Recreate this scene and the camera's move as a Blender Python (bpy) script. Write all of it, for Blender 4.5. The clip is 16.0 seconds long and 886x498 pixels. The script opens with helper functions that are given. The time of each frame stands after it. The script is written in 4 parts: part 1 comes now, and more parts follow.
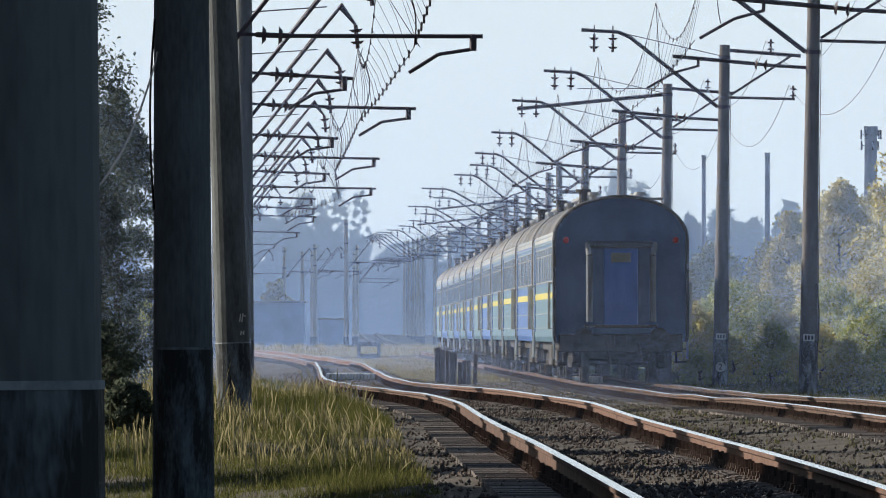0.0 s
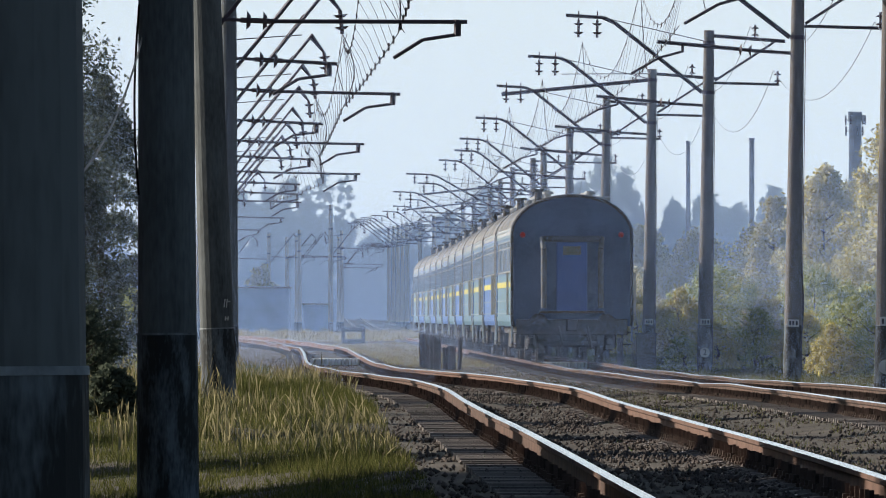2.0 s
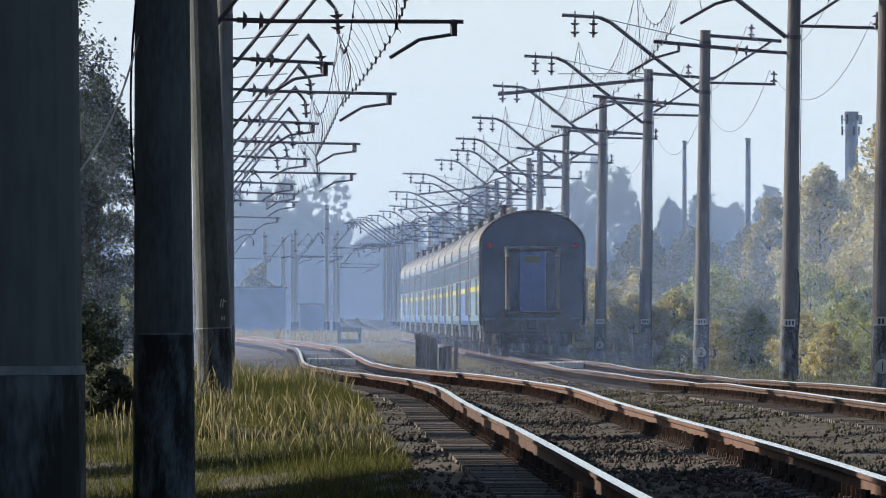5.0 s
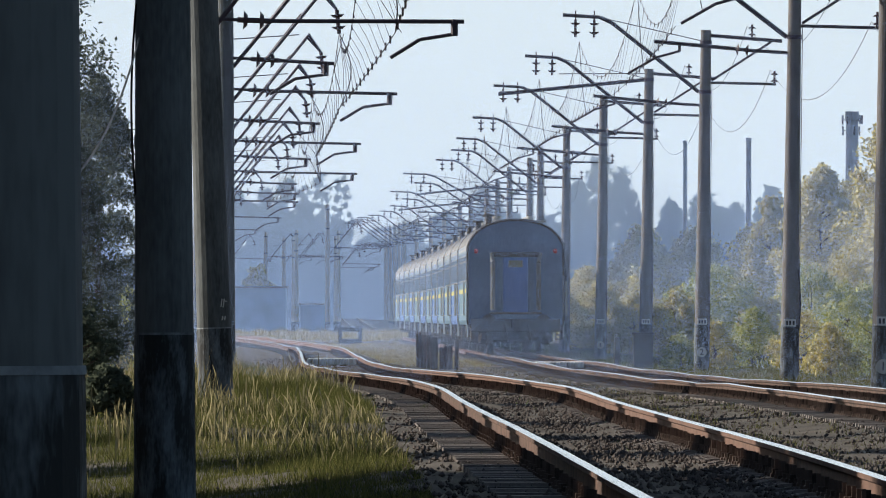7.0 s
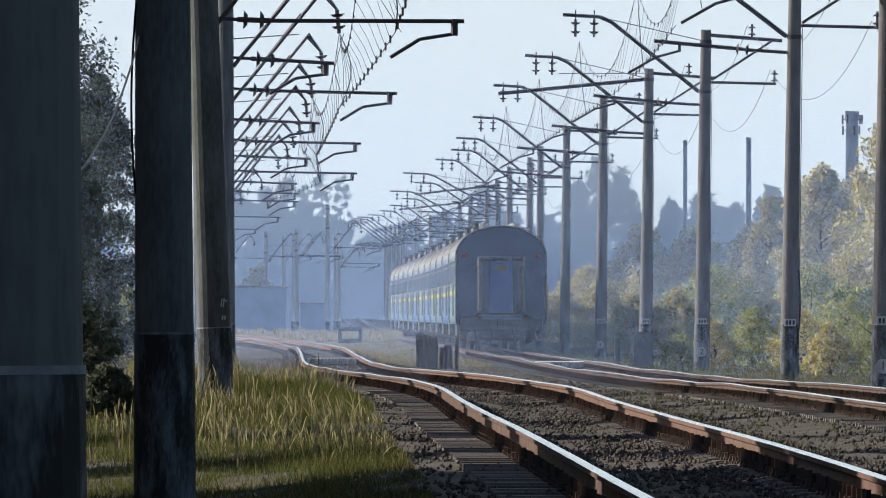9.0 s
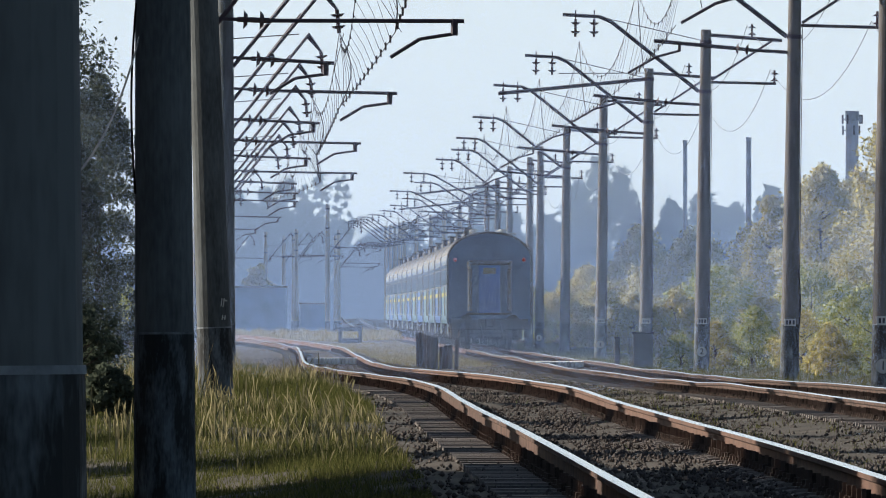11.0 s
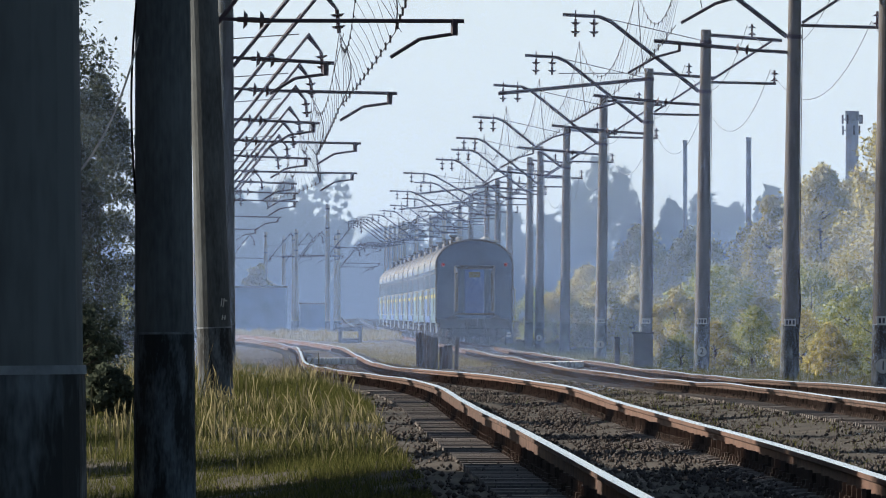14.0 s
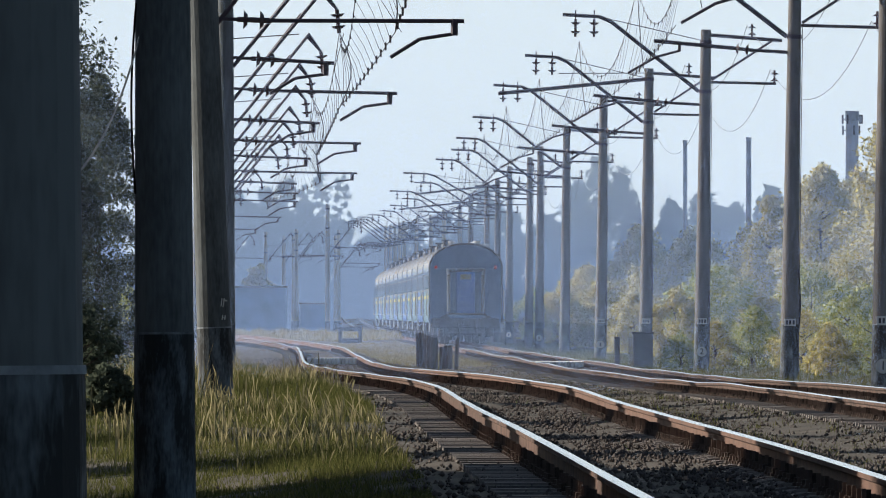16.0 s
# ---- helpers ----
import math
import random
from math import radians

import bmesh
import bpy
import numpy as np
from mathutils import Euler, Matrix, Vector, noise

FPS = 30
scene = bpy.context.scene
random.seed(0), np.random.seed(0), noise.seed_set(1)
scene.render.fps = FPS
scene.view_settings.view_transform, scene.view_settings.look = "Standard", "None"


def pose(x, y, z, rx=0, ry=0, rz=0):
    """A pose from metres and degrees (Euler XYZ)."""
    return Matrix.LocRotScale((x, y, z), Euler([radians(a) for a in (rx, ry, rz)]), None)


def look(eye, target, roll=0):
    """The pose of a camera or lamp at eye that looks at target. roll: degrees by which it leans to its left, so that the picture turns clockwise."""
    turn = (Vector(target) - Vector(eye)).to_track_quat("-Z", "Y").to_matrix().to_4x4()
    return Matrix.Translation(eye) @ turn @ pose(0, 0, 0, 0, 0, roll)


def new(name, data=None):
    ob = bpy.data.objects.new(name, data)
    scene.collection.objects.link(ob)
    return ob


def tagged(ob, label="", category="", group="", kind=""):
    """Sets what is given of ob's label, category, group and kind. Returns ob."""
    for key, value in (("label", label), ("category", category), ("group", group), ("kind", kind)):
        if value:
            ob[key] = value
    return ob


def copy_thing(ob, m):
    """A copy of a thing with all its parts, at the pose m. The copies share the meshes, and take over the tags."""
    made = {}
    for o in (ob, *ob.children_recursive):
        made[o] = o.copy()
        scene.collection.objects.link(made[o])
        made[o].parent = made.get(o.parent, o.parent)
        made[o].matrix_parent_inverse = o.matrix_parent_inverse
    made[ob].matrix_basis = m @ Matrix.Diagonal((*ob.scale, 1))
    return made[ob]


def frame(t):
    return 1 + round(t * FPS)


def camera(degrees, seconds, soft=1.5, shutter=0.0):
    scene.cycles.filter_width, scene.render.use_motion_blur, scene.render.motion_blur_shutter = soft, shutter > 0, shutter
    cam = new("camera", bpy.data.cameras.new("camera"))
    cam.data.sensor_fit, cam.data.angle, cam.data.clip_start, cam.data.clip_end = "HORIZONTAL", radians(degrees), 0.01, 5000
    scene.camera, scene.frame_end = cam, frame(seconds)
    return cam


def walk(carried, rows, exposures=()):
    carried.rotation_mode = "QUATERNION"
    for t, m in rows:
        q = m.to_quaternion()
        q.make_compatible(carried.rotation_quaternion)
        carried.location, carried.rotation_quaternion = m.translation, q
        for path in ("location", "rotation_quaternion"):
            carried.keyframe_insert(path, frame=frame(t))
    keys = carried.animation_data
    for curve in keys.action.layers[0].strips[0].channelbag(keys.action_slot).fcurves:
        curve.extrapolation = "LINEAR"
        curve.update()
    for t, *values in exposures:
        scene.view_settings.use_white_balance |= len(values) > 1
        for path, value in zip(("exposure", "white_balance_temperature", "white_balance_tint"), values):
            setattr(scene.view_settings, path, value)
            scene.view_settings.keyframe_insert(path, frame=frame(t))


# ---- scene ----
# ================= camera: long lens on a tripod, small reframing at the start =================
EYE_Z = 1.4
cam = camera(4.08, 16.0, soft=1.0)


def aim(right, up):
    """Aim of the camera: offsets in metres at 1000 m."""
    return look((0, 0, EYE_Z), (right, 1000, EYE_Z + 5.727 + up))


walk(cam, [(0.0, aim(-1.50, 1.23)), (0.5, aim(-1.31, 0.82)), (1.0, aim(-0.93, 0.41)), (1.5, aim(-0.44, 0.07)), (2.0, aim(-0.25, 0.06)),
           (2.5, aim(-0.22, 0.05)), (3.0, aim(-0.09, 0.045)), (3.5, aim(0, 0.045)), (4.0, aim(0.08, 0.045)), (5.2, aim(0.04, 0.045)), (6.5, aim(0, 0.04)),
           (7.5, aim(0, 0.035)), (9.0, aim(0, 0.01)), (11.5, aim(0, 0)), (16.0, aim(0, 0))])

# ================= light =================
SUN_AZ, SUN_EL = radians(-68), radians(22)     # azimuth from +Y, towards +X
world = bpy.data.worlds.new("sky")
scene.world = world
world.use_nodes = True
wn = world.node_tree.nodes
sky = wn.new("ShaderNodeTexSky")
sky.sky_type = "NISHITA"
sky.sun_disc = False
sky.sun_elevation, sky.sun_rotation = SUN_EL, SUN_AZ % (2 * math.pi)
sky.air_density, sky.dust_density, sky.ozone_density = 1.0, 1.2, 2.0
wn["Background"].inputs["Strength"].default_value = 0.055
world.node_tree.links.new(sky.outputs["Color"], wn["Background"].inputs["Color"])
sun = new("sun", bpy.data.lights.new("sun", "SUN"))
sun.data.energy, sun.data.angle, sun.data.color = 4.9, radians(2.0), (1.0, 0.92, 0.80)
sd = Vector((math.sin(SUN_AZ) * math.cos(SUN_EL), math.cos(SUN_AZ) * math.cos(SUN_EL), math.sin(SUN_EL)))
sun.matrix_world = look(sd * 50, (0, 0, 0))
scene.view_settings.exposure = 0.25

# ================= materials =================


def mat(name, color, rough=0.7, metal=0.0, dark=0.6, light=1.25, scale=6.0, fine=60.0, bump=0.15, vary=0.15, stretch=(1, 1, 1), spec=0.5, island=False, lo=0.42, hi=0.95):
    """Procedural surface: two scales of noise in colour, fine relief, a shift of its own per object or island."""
    m = bpy.data.materials.new(name)
    m.use_nodes = True
    nt = m.node_tree
    n, l = nt.nodes, nt.links
    b = n["Principled BSDF"]
    tc, mp = n.new("ShaderNodeTexCoord"), n.new("ShaderNodeMapping")
    mp.inputs["Scale"].default_value = stretch
    l.new(tc.outputs["Object"], mp.inputs["Vector"])
    big, small = n.new("ShaderNodeTexNoise"), n.new("ShaderNodeTexNoise")
    big.inputs["Scale"].default_value, small.inputs["Scale"].default_value = scale, fine
    big.inputs["Detail"].default_value, small.inputs["Detail"].default_value = 4, 3
    for t in (big, small):
        l.new(mp.outputs["Vector"], t.inputs["Vector"])
    add = n.new("ShaderNodeMath")
    add.operation = "MULTIPLY_ADD"
    add.inputs[1].default_value = 0.35
    l.new(small.outputs["Fac"], add.inputs[0])
    l.new(big.outputs["Fac"], add.inputs[2])
    if island:
        rnd = n.new("ShaderNodeNewGeometry").outputs["Random Per Island"]
    else:
        rnd = n.new("ShaderNodeObjectInfo").outputs["Random"]
    sh = n.new("ShaderNodeMath")
    sh.operation = "MULTIPLY_ADD"
    sh.inputs[1].default_value = vary * 2
    l.new(rnd, sh.inputs[0])
    l.new(add.outputs[0], sh.inputs[2])
    ramp = n.new("ShaderNodeValToRGB")
    c = Vector(color)
    ramp.color_ramp.elements[0].position, ramp.color_ramp.elements[1].position = lo + vary * 0.5, hi + vary
    ramp.color_ramp.elements[0].color = (*(c * dark), 1)
    ramp.color_ramp.elements[1].color = (*[min(x * light, 0.9) for x in c], 1)
    l.new(sh.outputs[0], ramp.inputs["Fac"])
    l.new(ramp.outputs["Color"], b.inputs["Base Color"])
    b.inputs["Roughness"].default_value, b.inputs["Metallic"].default_value = rough, metal
    b.inputs["Specular IOR Level"].default_value = spec
    if bump:
        bp = n.new("ShaderNodeBump")
        bp.inputs["Strength"].default_value, bp.inputs["Distance"].default_value = bump, 0.03
        l.new(add.outputs[0], bp.inputs["Height"])
        l.new(bp.outputs["Normal"], b.inputs["Normal"])
    return m


def leaf_mat(name, color, other, through_light=0.45):
    """Leaves and blades: diffuse and light passing through, tone by leaf."""
    m = bpy.data.materials.new(name)
    m.use_nodes = True
    n, l = m.node_tree.nodes, m.node_tree.links
    for x in list(n):
        n.remove(x)
    out, mix, dif, tra = n.new("ShaderNodeOutputMaterial"), n.new("ShaderNodeMixShader"), n.new("ShaderNodeBsdfDiffuse"), n.new("ShaderNodeBsdfTranslucent")
    ramp, geo = n.new("ShaderNodeValToRGB"), n.new("ShaderNodeNewGeometry")
    ramp.color_ramp.elements[0].color, ramp.color_ramp.elements[1].color = (*color, 1), (*other, 1)
    l.new(geo.outputs["Random Per Island"], ramp.inputs["Fac"])
    for s in (dif, tra):
        l.new(ramp.outputs["Color"], s.inputs["Color"])
    mix.inputs["Fac"].default_value = through_light
    l.new(dif.outputs[0], mix.inputs[1])
    l.new(tra.outputs[0], mix.inputs[2])
    l.new(mix.outputs[0], out.inputs["Surface"])
    return m


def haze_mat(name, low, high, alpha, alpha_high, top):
    """See-through sheet with haze put into its colour: passes some light, scatters the rest; tint and cover shift
    upwards.
    """
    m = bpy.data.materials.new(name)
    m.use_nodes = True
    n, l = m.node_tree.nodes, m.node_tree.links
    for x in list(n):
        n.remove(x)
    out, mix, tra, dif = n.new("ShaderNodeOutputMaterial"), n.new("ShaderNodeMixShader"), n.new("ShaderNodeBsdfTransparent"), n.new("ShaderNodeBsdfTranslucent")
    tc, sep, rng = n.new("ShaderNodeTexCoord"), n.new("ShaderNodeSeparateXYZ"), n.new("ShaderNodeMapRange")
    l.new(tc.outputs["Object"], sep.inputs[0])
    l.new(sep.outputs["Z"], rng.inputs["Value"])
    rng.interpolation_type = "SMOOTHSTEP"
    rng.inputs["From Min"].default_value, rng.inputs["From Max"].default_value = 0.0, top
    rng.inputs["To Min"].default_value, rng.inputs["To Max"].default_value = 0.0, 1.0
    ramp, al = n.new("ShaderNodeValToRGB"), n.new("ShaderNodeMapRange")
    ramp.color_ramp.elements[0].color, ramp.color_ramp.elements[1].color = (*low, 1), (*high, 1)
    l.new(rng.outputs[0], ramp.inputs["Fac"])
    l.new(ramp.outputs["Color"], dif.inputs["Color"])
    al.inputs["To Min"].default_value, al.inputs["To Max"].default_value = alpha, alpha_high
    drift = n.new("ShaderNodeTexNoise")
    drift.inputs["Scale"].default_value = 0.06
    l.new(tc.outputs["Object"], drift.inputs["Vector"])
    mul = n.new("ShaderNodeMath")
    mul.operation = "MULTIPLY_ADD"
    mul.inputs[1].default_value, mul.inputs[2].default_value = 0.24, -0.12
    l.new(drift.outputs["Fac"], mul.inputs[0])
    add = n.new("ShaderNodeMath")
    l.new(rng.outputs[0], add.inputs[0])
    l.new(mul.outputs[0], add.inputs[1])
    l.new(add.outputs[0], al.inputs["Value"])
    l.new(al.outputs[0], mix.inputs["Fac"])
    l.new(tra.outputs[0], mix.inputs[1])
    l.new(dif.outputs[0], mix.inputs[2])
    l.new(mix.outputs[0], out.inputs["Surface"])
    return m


# Near left masts: shade put into a darker, bluer copy of the concrete.
M_CONC_SHADED = mat("shaded_concrete", (0.10, 0.112, 0.116), 0.85, scale=5, fine=40, stretch=(1, 1, 0.25), dark=0.4, light=1.6)
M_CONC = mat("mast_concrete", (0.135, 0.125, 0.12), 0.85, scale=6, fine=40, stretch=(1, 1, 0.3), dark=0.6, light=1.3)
# Far masts: sunlit paleness put into a lighter copy of the concrete.
M_CONC_SUNLIT = mat("sunlit_concrete", (0.40, 0.37, 0.33), 0.85, scale=6, fine=40, stretch=(1, 1, 0.3), dark=0.7, light=1.2)
M_BITUMEN = mat("bitumen_paint", (0.028, 0.033, 0.037), 0.8, dark=0.6, light=5.5, scale=4.5, fine=38, stretch=(1.8, 1.8, 0.5), vary=0.02, lo=0.62, hi=0.84)
M_LIME = mat("lime_wash", (0.26, 0.29, 0.31), 0.9, dark=0.3, scale=7, fine=50)
M_STEEL = mat("weathered_steel", (0.055, 0.045, 0.065), 0.55, 0.3, scale=8, bump=0.05)
M_WIRE = mat("wire", (0.10, 0.09, 0.11), 0.5, 0.5, bump=0)
M_CERAM = mat("insulator_ceramic", (0.06, 0.04, 0.05), 0.25, bump=0)
M_RAILHEAD = mat("polished_rail_head", (0.62, 0.64, 0.68), 0.20, 1.0, dark=0.8, light=1.1, scale=3, fine=200, bump=0.02)
M_RUST = mat("rusty_rail_web", (0.088, 0.047, 0.033), 0.9, dark=0.3, light=1.7, scale=3, fine=30, bump=0.3)
M_CLIP = mat("rusty_fastening", (0.085, 0.058, 0.045), 0.9, dark=0.4, light=1.7, scale=6, vary=0.3, island=True)
M_SLEEPER = mat("sleeper_concrete", (0.22, 0.19, 0.17), 0.9, dark=0.5, light=1.3, scale=4, fine=50, vary=0.3)
M_SLEEPER_FAR = mat("sleeper_concrete_joined", (0.22, 0.19, 0.17), 0.9, dark=0.5, light=1.3, scale=4, fine=50, vary=0.3, island=True)
M_STONE = mat("ballast_stone", (0.075, 0.062, 0.055), 0.95, dark=0.5, light=1.6, scale=9, vary=0.4, island=True)
M_WOOD = mat("old_sleeper_wood", (0.07, 0.055, 0.05), 0.9, dark=0.5, light=2.2, scale=5, fine=40, stretch=(3, 3, 0.4), bump=0.4)
M_BLUE = mat("coach_blue_paint", (0.05, 0.14, 0.40), 0.38, dark=0.7, light=1.25, scale=1.5, fine=20, bump=0.04, vary=0.08, stretch=(1, 0.5, 1))
M_PALE = mat("coach_pale_paint", (0.095, 0.19, 0.25), 0.35, dark=0.7, light=1.25, scale=1.5, fine=20, bump=0.04, vary=0.08)
M_BAND = mat("coach_band_paint", (0.065, 0.15, 0.27), 0.35, dark=0.7, light=1.25, scale=1.5, fine=20, bump=0.04, vary=0.08)
# Gangway rubber in a lighter tone, the sunlit edge put into its colour.
M_PILLAR = mat("sunlit_gangway_rubber", (0.13, 0.125, 0.12), 0.7, scale=5, bump=0.1)
M_YELLOW = mat("coach_yellow_stripe", (0.62, 0.54, 0.08), 0.4, dark=0.75, light=1.1, bump=0.02, vary=0.05)
M_BRASS = mat("faded_door_plate", (0.16, 0.16, 0.11), 0.6, bump=0)
M_ROOF = mat("coach_roof_paint", (0.30, 0.30, 0.30), 0.45, dark=0.5, light=1.3, scale=1.2, fine=12, bump=0.05, stretch=(1, 0.4, 1))
M_END = mat("coach_end_paint", (0.07, 0.125, 0.27), 0.55, dark=0.55, light=1.35, scale=1.2, fine=14, bump=0.05)
M_DOOR = mat("gangway_door_paint", (0.05, 0.12, 0.42), 0.5, dark=0.75, scale=2, bump=0.04)
M_RUBBER = mat("gangway_rubber", (0.05, 0.052, 0.06), 0.6, bump=0.1)
M_UNDER = mat("underframe_grime", (0.045, 0.042, 0.04), 0.85, dark=0.5, light=1.7, scale=4)
M_RIB = mat("coach_pale_line", (0.30, 0.34, 0.37), 0.4, bump=0)
M_GLASS = mat("coach_window_glass", (0.08, 0.12, 0.16), 0.15, dark=0.8, bump=0)
M_CHROME = mat("handrail_steel", (0.55, 0.52, 0.46), 0.3, 0.8, bump=0)
M_RED = mat("tail_lamp_red", (0.45, 0.02, 0.02), 0.3, bump=0)
M_PLATE = mat("white_plate", (0.55, 0.55, 0.53), 0.5, dark=0.8, light=1.1, bump=0, vary=0.03)
M_INK = mat("sign_ink", (0.03, 0.03, 0.035), 0.6, bump=0)
M_WALLBLUE = mat("pale_blue_plaster", (0.26, 0.46, 0.80), 0.9, scale=0.6, fine=8, dark=0.75, light=1.1)
M_ROOFING = mat("flat_roof_felt", (0.12, 0.12, 0.13), 0.9)
M_CABINET = mat("cabinet_grey_paint", (0.055, 0.055, 0.06), 0.6, scale=4)
# Distance haze put into the masonry colour as a pale blue-grey.
M_BRICK_HAZED = mat("haze_tinted_masonry", (0.42, 0.44, 0.52), 0.9, scale=0.8)
M_GRILLE = mat("crossing_deck_concrete", (0.60, 0.60, 0.60), 0.8, dark=0.6, scale=4, vary=0.25)
M_BARK = mat("bark", (0.09, 0.07, 0.055), 0.95, stretch=(3, 3, 0.5), bump=0.5)
M_RIDGE = mat("far_ridge", (0.06, 0.08, 0.05), 1.0, scale=0.02, fine=0.2, bump=0)
L_WILLOW = leaf_mat("willow_leaf", (0.08, 0.10, 0.075), (0.16, 0.185, 0.135), 0.4)
L_BUSH = leaf_mat("bush_leaf", (0.24, 0.28, 0.09), (0.52, 0.52, 0.20), 0.65)
L_YELLOW = leaf_mat("yellowing_leaf", (0.36, 0.33, 0.12), (0.66, 0.57, 0.22), 0.65)
L_OLIVE = leaf_mat("olive_leaf", (0.42, 0.38, 0.17), (0.66, 0.60, 0.30), 0.6)
L_FAR = leaf_mat("far_leaf", (0.035, 0.055, 0.025), (0.07, 0.09, 0.04), 0.3)
L_GRASS = leaf_mat("grass_blade", (0.05, 0.068, 0.02), (0.18, 0.172, 0.062), 0.5)
L_DRY = leaf_mat("dry_grass_blade", (0.20, 0.175, 0.09), (0.42, 0.37, 0.21), 0.5)
L_WEED = leaf_mat("fresh_weed_leaf", (0.06, 0.12, 0.02), (0.12, 0.19, 0.04))

# ground: earth, dead grass and stone dust mixed over two scales
M_GROUND = mat("dry_earth_and_grass", (0.066, 0.054, 0.042), 0.97, dark=0.35, light=1.9, scale=0.5, fine=26, bump=0.8, vary=0.0)

# ================= mesh helpers =================


def part(name, bm, material, parent=None, label="", smooth=False):
    me = bpy.data.meshes.new(name)
    if smooth:
        for f in bm.faces:
            f.smooth = True
    bm.to_mesh(me)
    bm.free()
    me.materials.append(material)
    ob = new(name, me)
    if parent:
        ob.parent = parent
    if label:
        ob["label"] = label
    return ob


def soup(name, verts, faces, material, parent=None, label="", smooth=False):
    me = bpy.data.meshes.new(name)
    me.from_pydata(verts.tolist() if hasattr(verts, "tolist") else verts, [], faces.tolist() if hasattr(faces, "tolist") else faces)
    if smooth:
        me.polygons.foreach_set("use_smooth", [True] * len(me.polygons))
    me.materials.append(material)
    ob = new(name, me)
    if parent:
        ob.parent = parent
    if label:
        ob["label"] = label
    return ob


def box(bm, c, s, m=None, bevel=0.0):
    r = bmesh.ops.create_cube(bm, size=1)
    bmesh.ops.transform(bm, matrix=(m or Matrix()) @ Matrix.Translation(c) @ Matrix.Diagonal((*s, 1)), verts=r["verts"])
    if bevel:
        es = list({e for v in r["verts"] for e in v.link_edges})
        bmesh.ops.bevel(bm, geom=es, offset=bevel, segments=1, affect="EDGES")
    return bm


def rod(bm, a, b, r0, r1=None, n=6):
    a, b = Vector(a), Vector(b)
    q = (b - a).to_track_quat("Z", "Y").to_matrix().to_4x4()
    m = Matrix.Translation((a + b) / 2) @ q
    bmesh.ops.create_cone(bm, cap_ends=True, segments=n, radius1=r0, radius2=r0 if r1 is None else r1, depth=(b - a).length, matrix=m)
    return bm


def insulator(bm, a, b, discs=3, r=0.11):
    """A string of ceramic discs from a to b."""
    a, b = Vector(a), Vector(b)
    rod(bm, a, b, r * 0.28, n=6)
    d = b - a
    for i in range(discs):
        p = a + d * ((i + 0.5) / discs)
        rod(bm, p - d * 0.06, p + d * 0.06, r, r * 0.55, n=10)
    return bm


def spline(xs, ys):
    """A smooth curve through points."""
    xs, ys = np.array(xs, float), np.array(ys, float)
    sl = np.gradient(ys, xs)

    def f(x):
        x = np.asarray(x, float)
        i = np.clip(np.searchsorted(xs, x) - 1, 0, len(xs) - 2)
        h = xs[i + 1] - xs[i]
        u = np.clip((x - xs[i]) / h, 0, 1)
        y = (2 * u**3 - 3 * u**2 + 1) * ys[i] + (u**3 - 2 * u**2 + u) * h * sl[i] + (3 * u**2 - 2 * u**3) * ys[i + 1] + (u**3 - u**2) * h * sl[i + 1]
        return y + np.where(x < xs[0], (x - xs[0]) * sl[0], 0) + np.where(x > xs[-1], (x - xs[-1]) * sl[-1], 0)
    return f


# ================= the plan: two tracks and the lie of the land =================
track_a_x = spline([20, 55, 65, 75, 85, 97, 112, 130, 150, 175, 205, 245, 290, 335, 390, 446, 520, 600, 700],
                   [2.75, 2.10, 1.92, 1.74, 1.58, 1.42, 1.24, 1.03, 0.79, 0.31, -0.51, -1.59, -2.42, -3.0, -3.68, -4.5, -6.6, -9.3, -13.2])
track_a_z = spline([20, 55, 65, 75, 85, 97, 112, 130, 150, 175, 205, 245, 290, 335, 390, 446, 520, 600, 700],
                   [0.40, 0.42, 0.452, 0.493, 0.528, 0.545, 0.545, 0.552, 0.587, 0.582, 0.541, 0.475, 0.426, 0.416, 0.42, 0.44, 0.52, 0.60, 0.62])
track_b_x = spline([60, 139, 171, 230, 290, 322, 354, 394, 432, 470, 506, 535, 590, 700, 806, 1000, 1500],
                   [6.8, 5.74, 5.3, 4.52, 3.73, 3.29, 2.88, 2.44, 2.03, 1.66, 1.29, 0.98, 0.3, -1.15, -2.6, -5.8, -12.5])
track_b_z = spline([60, 139, 171, 230, 300, 340, 450, 560, 700, 1000, 1500, 2000], [0.5, 0.48, 0.47, 0.35, 0.30, 0.32, 0.32, 0.36, 0.45, 0.7, 2.9, 5.0])
rise = spline([0, 600, 900, 1500, 2500, 4000, 6000], [0, 0, 0.45, 2.7, 8, 20, 40])


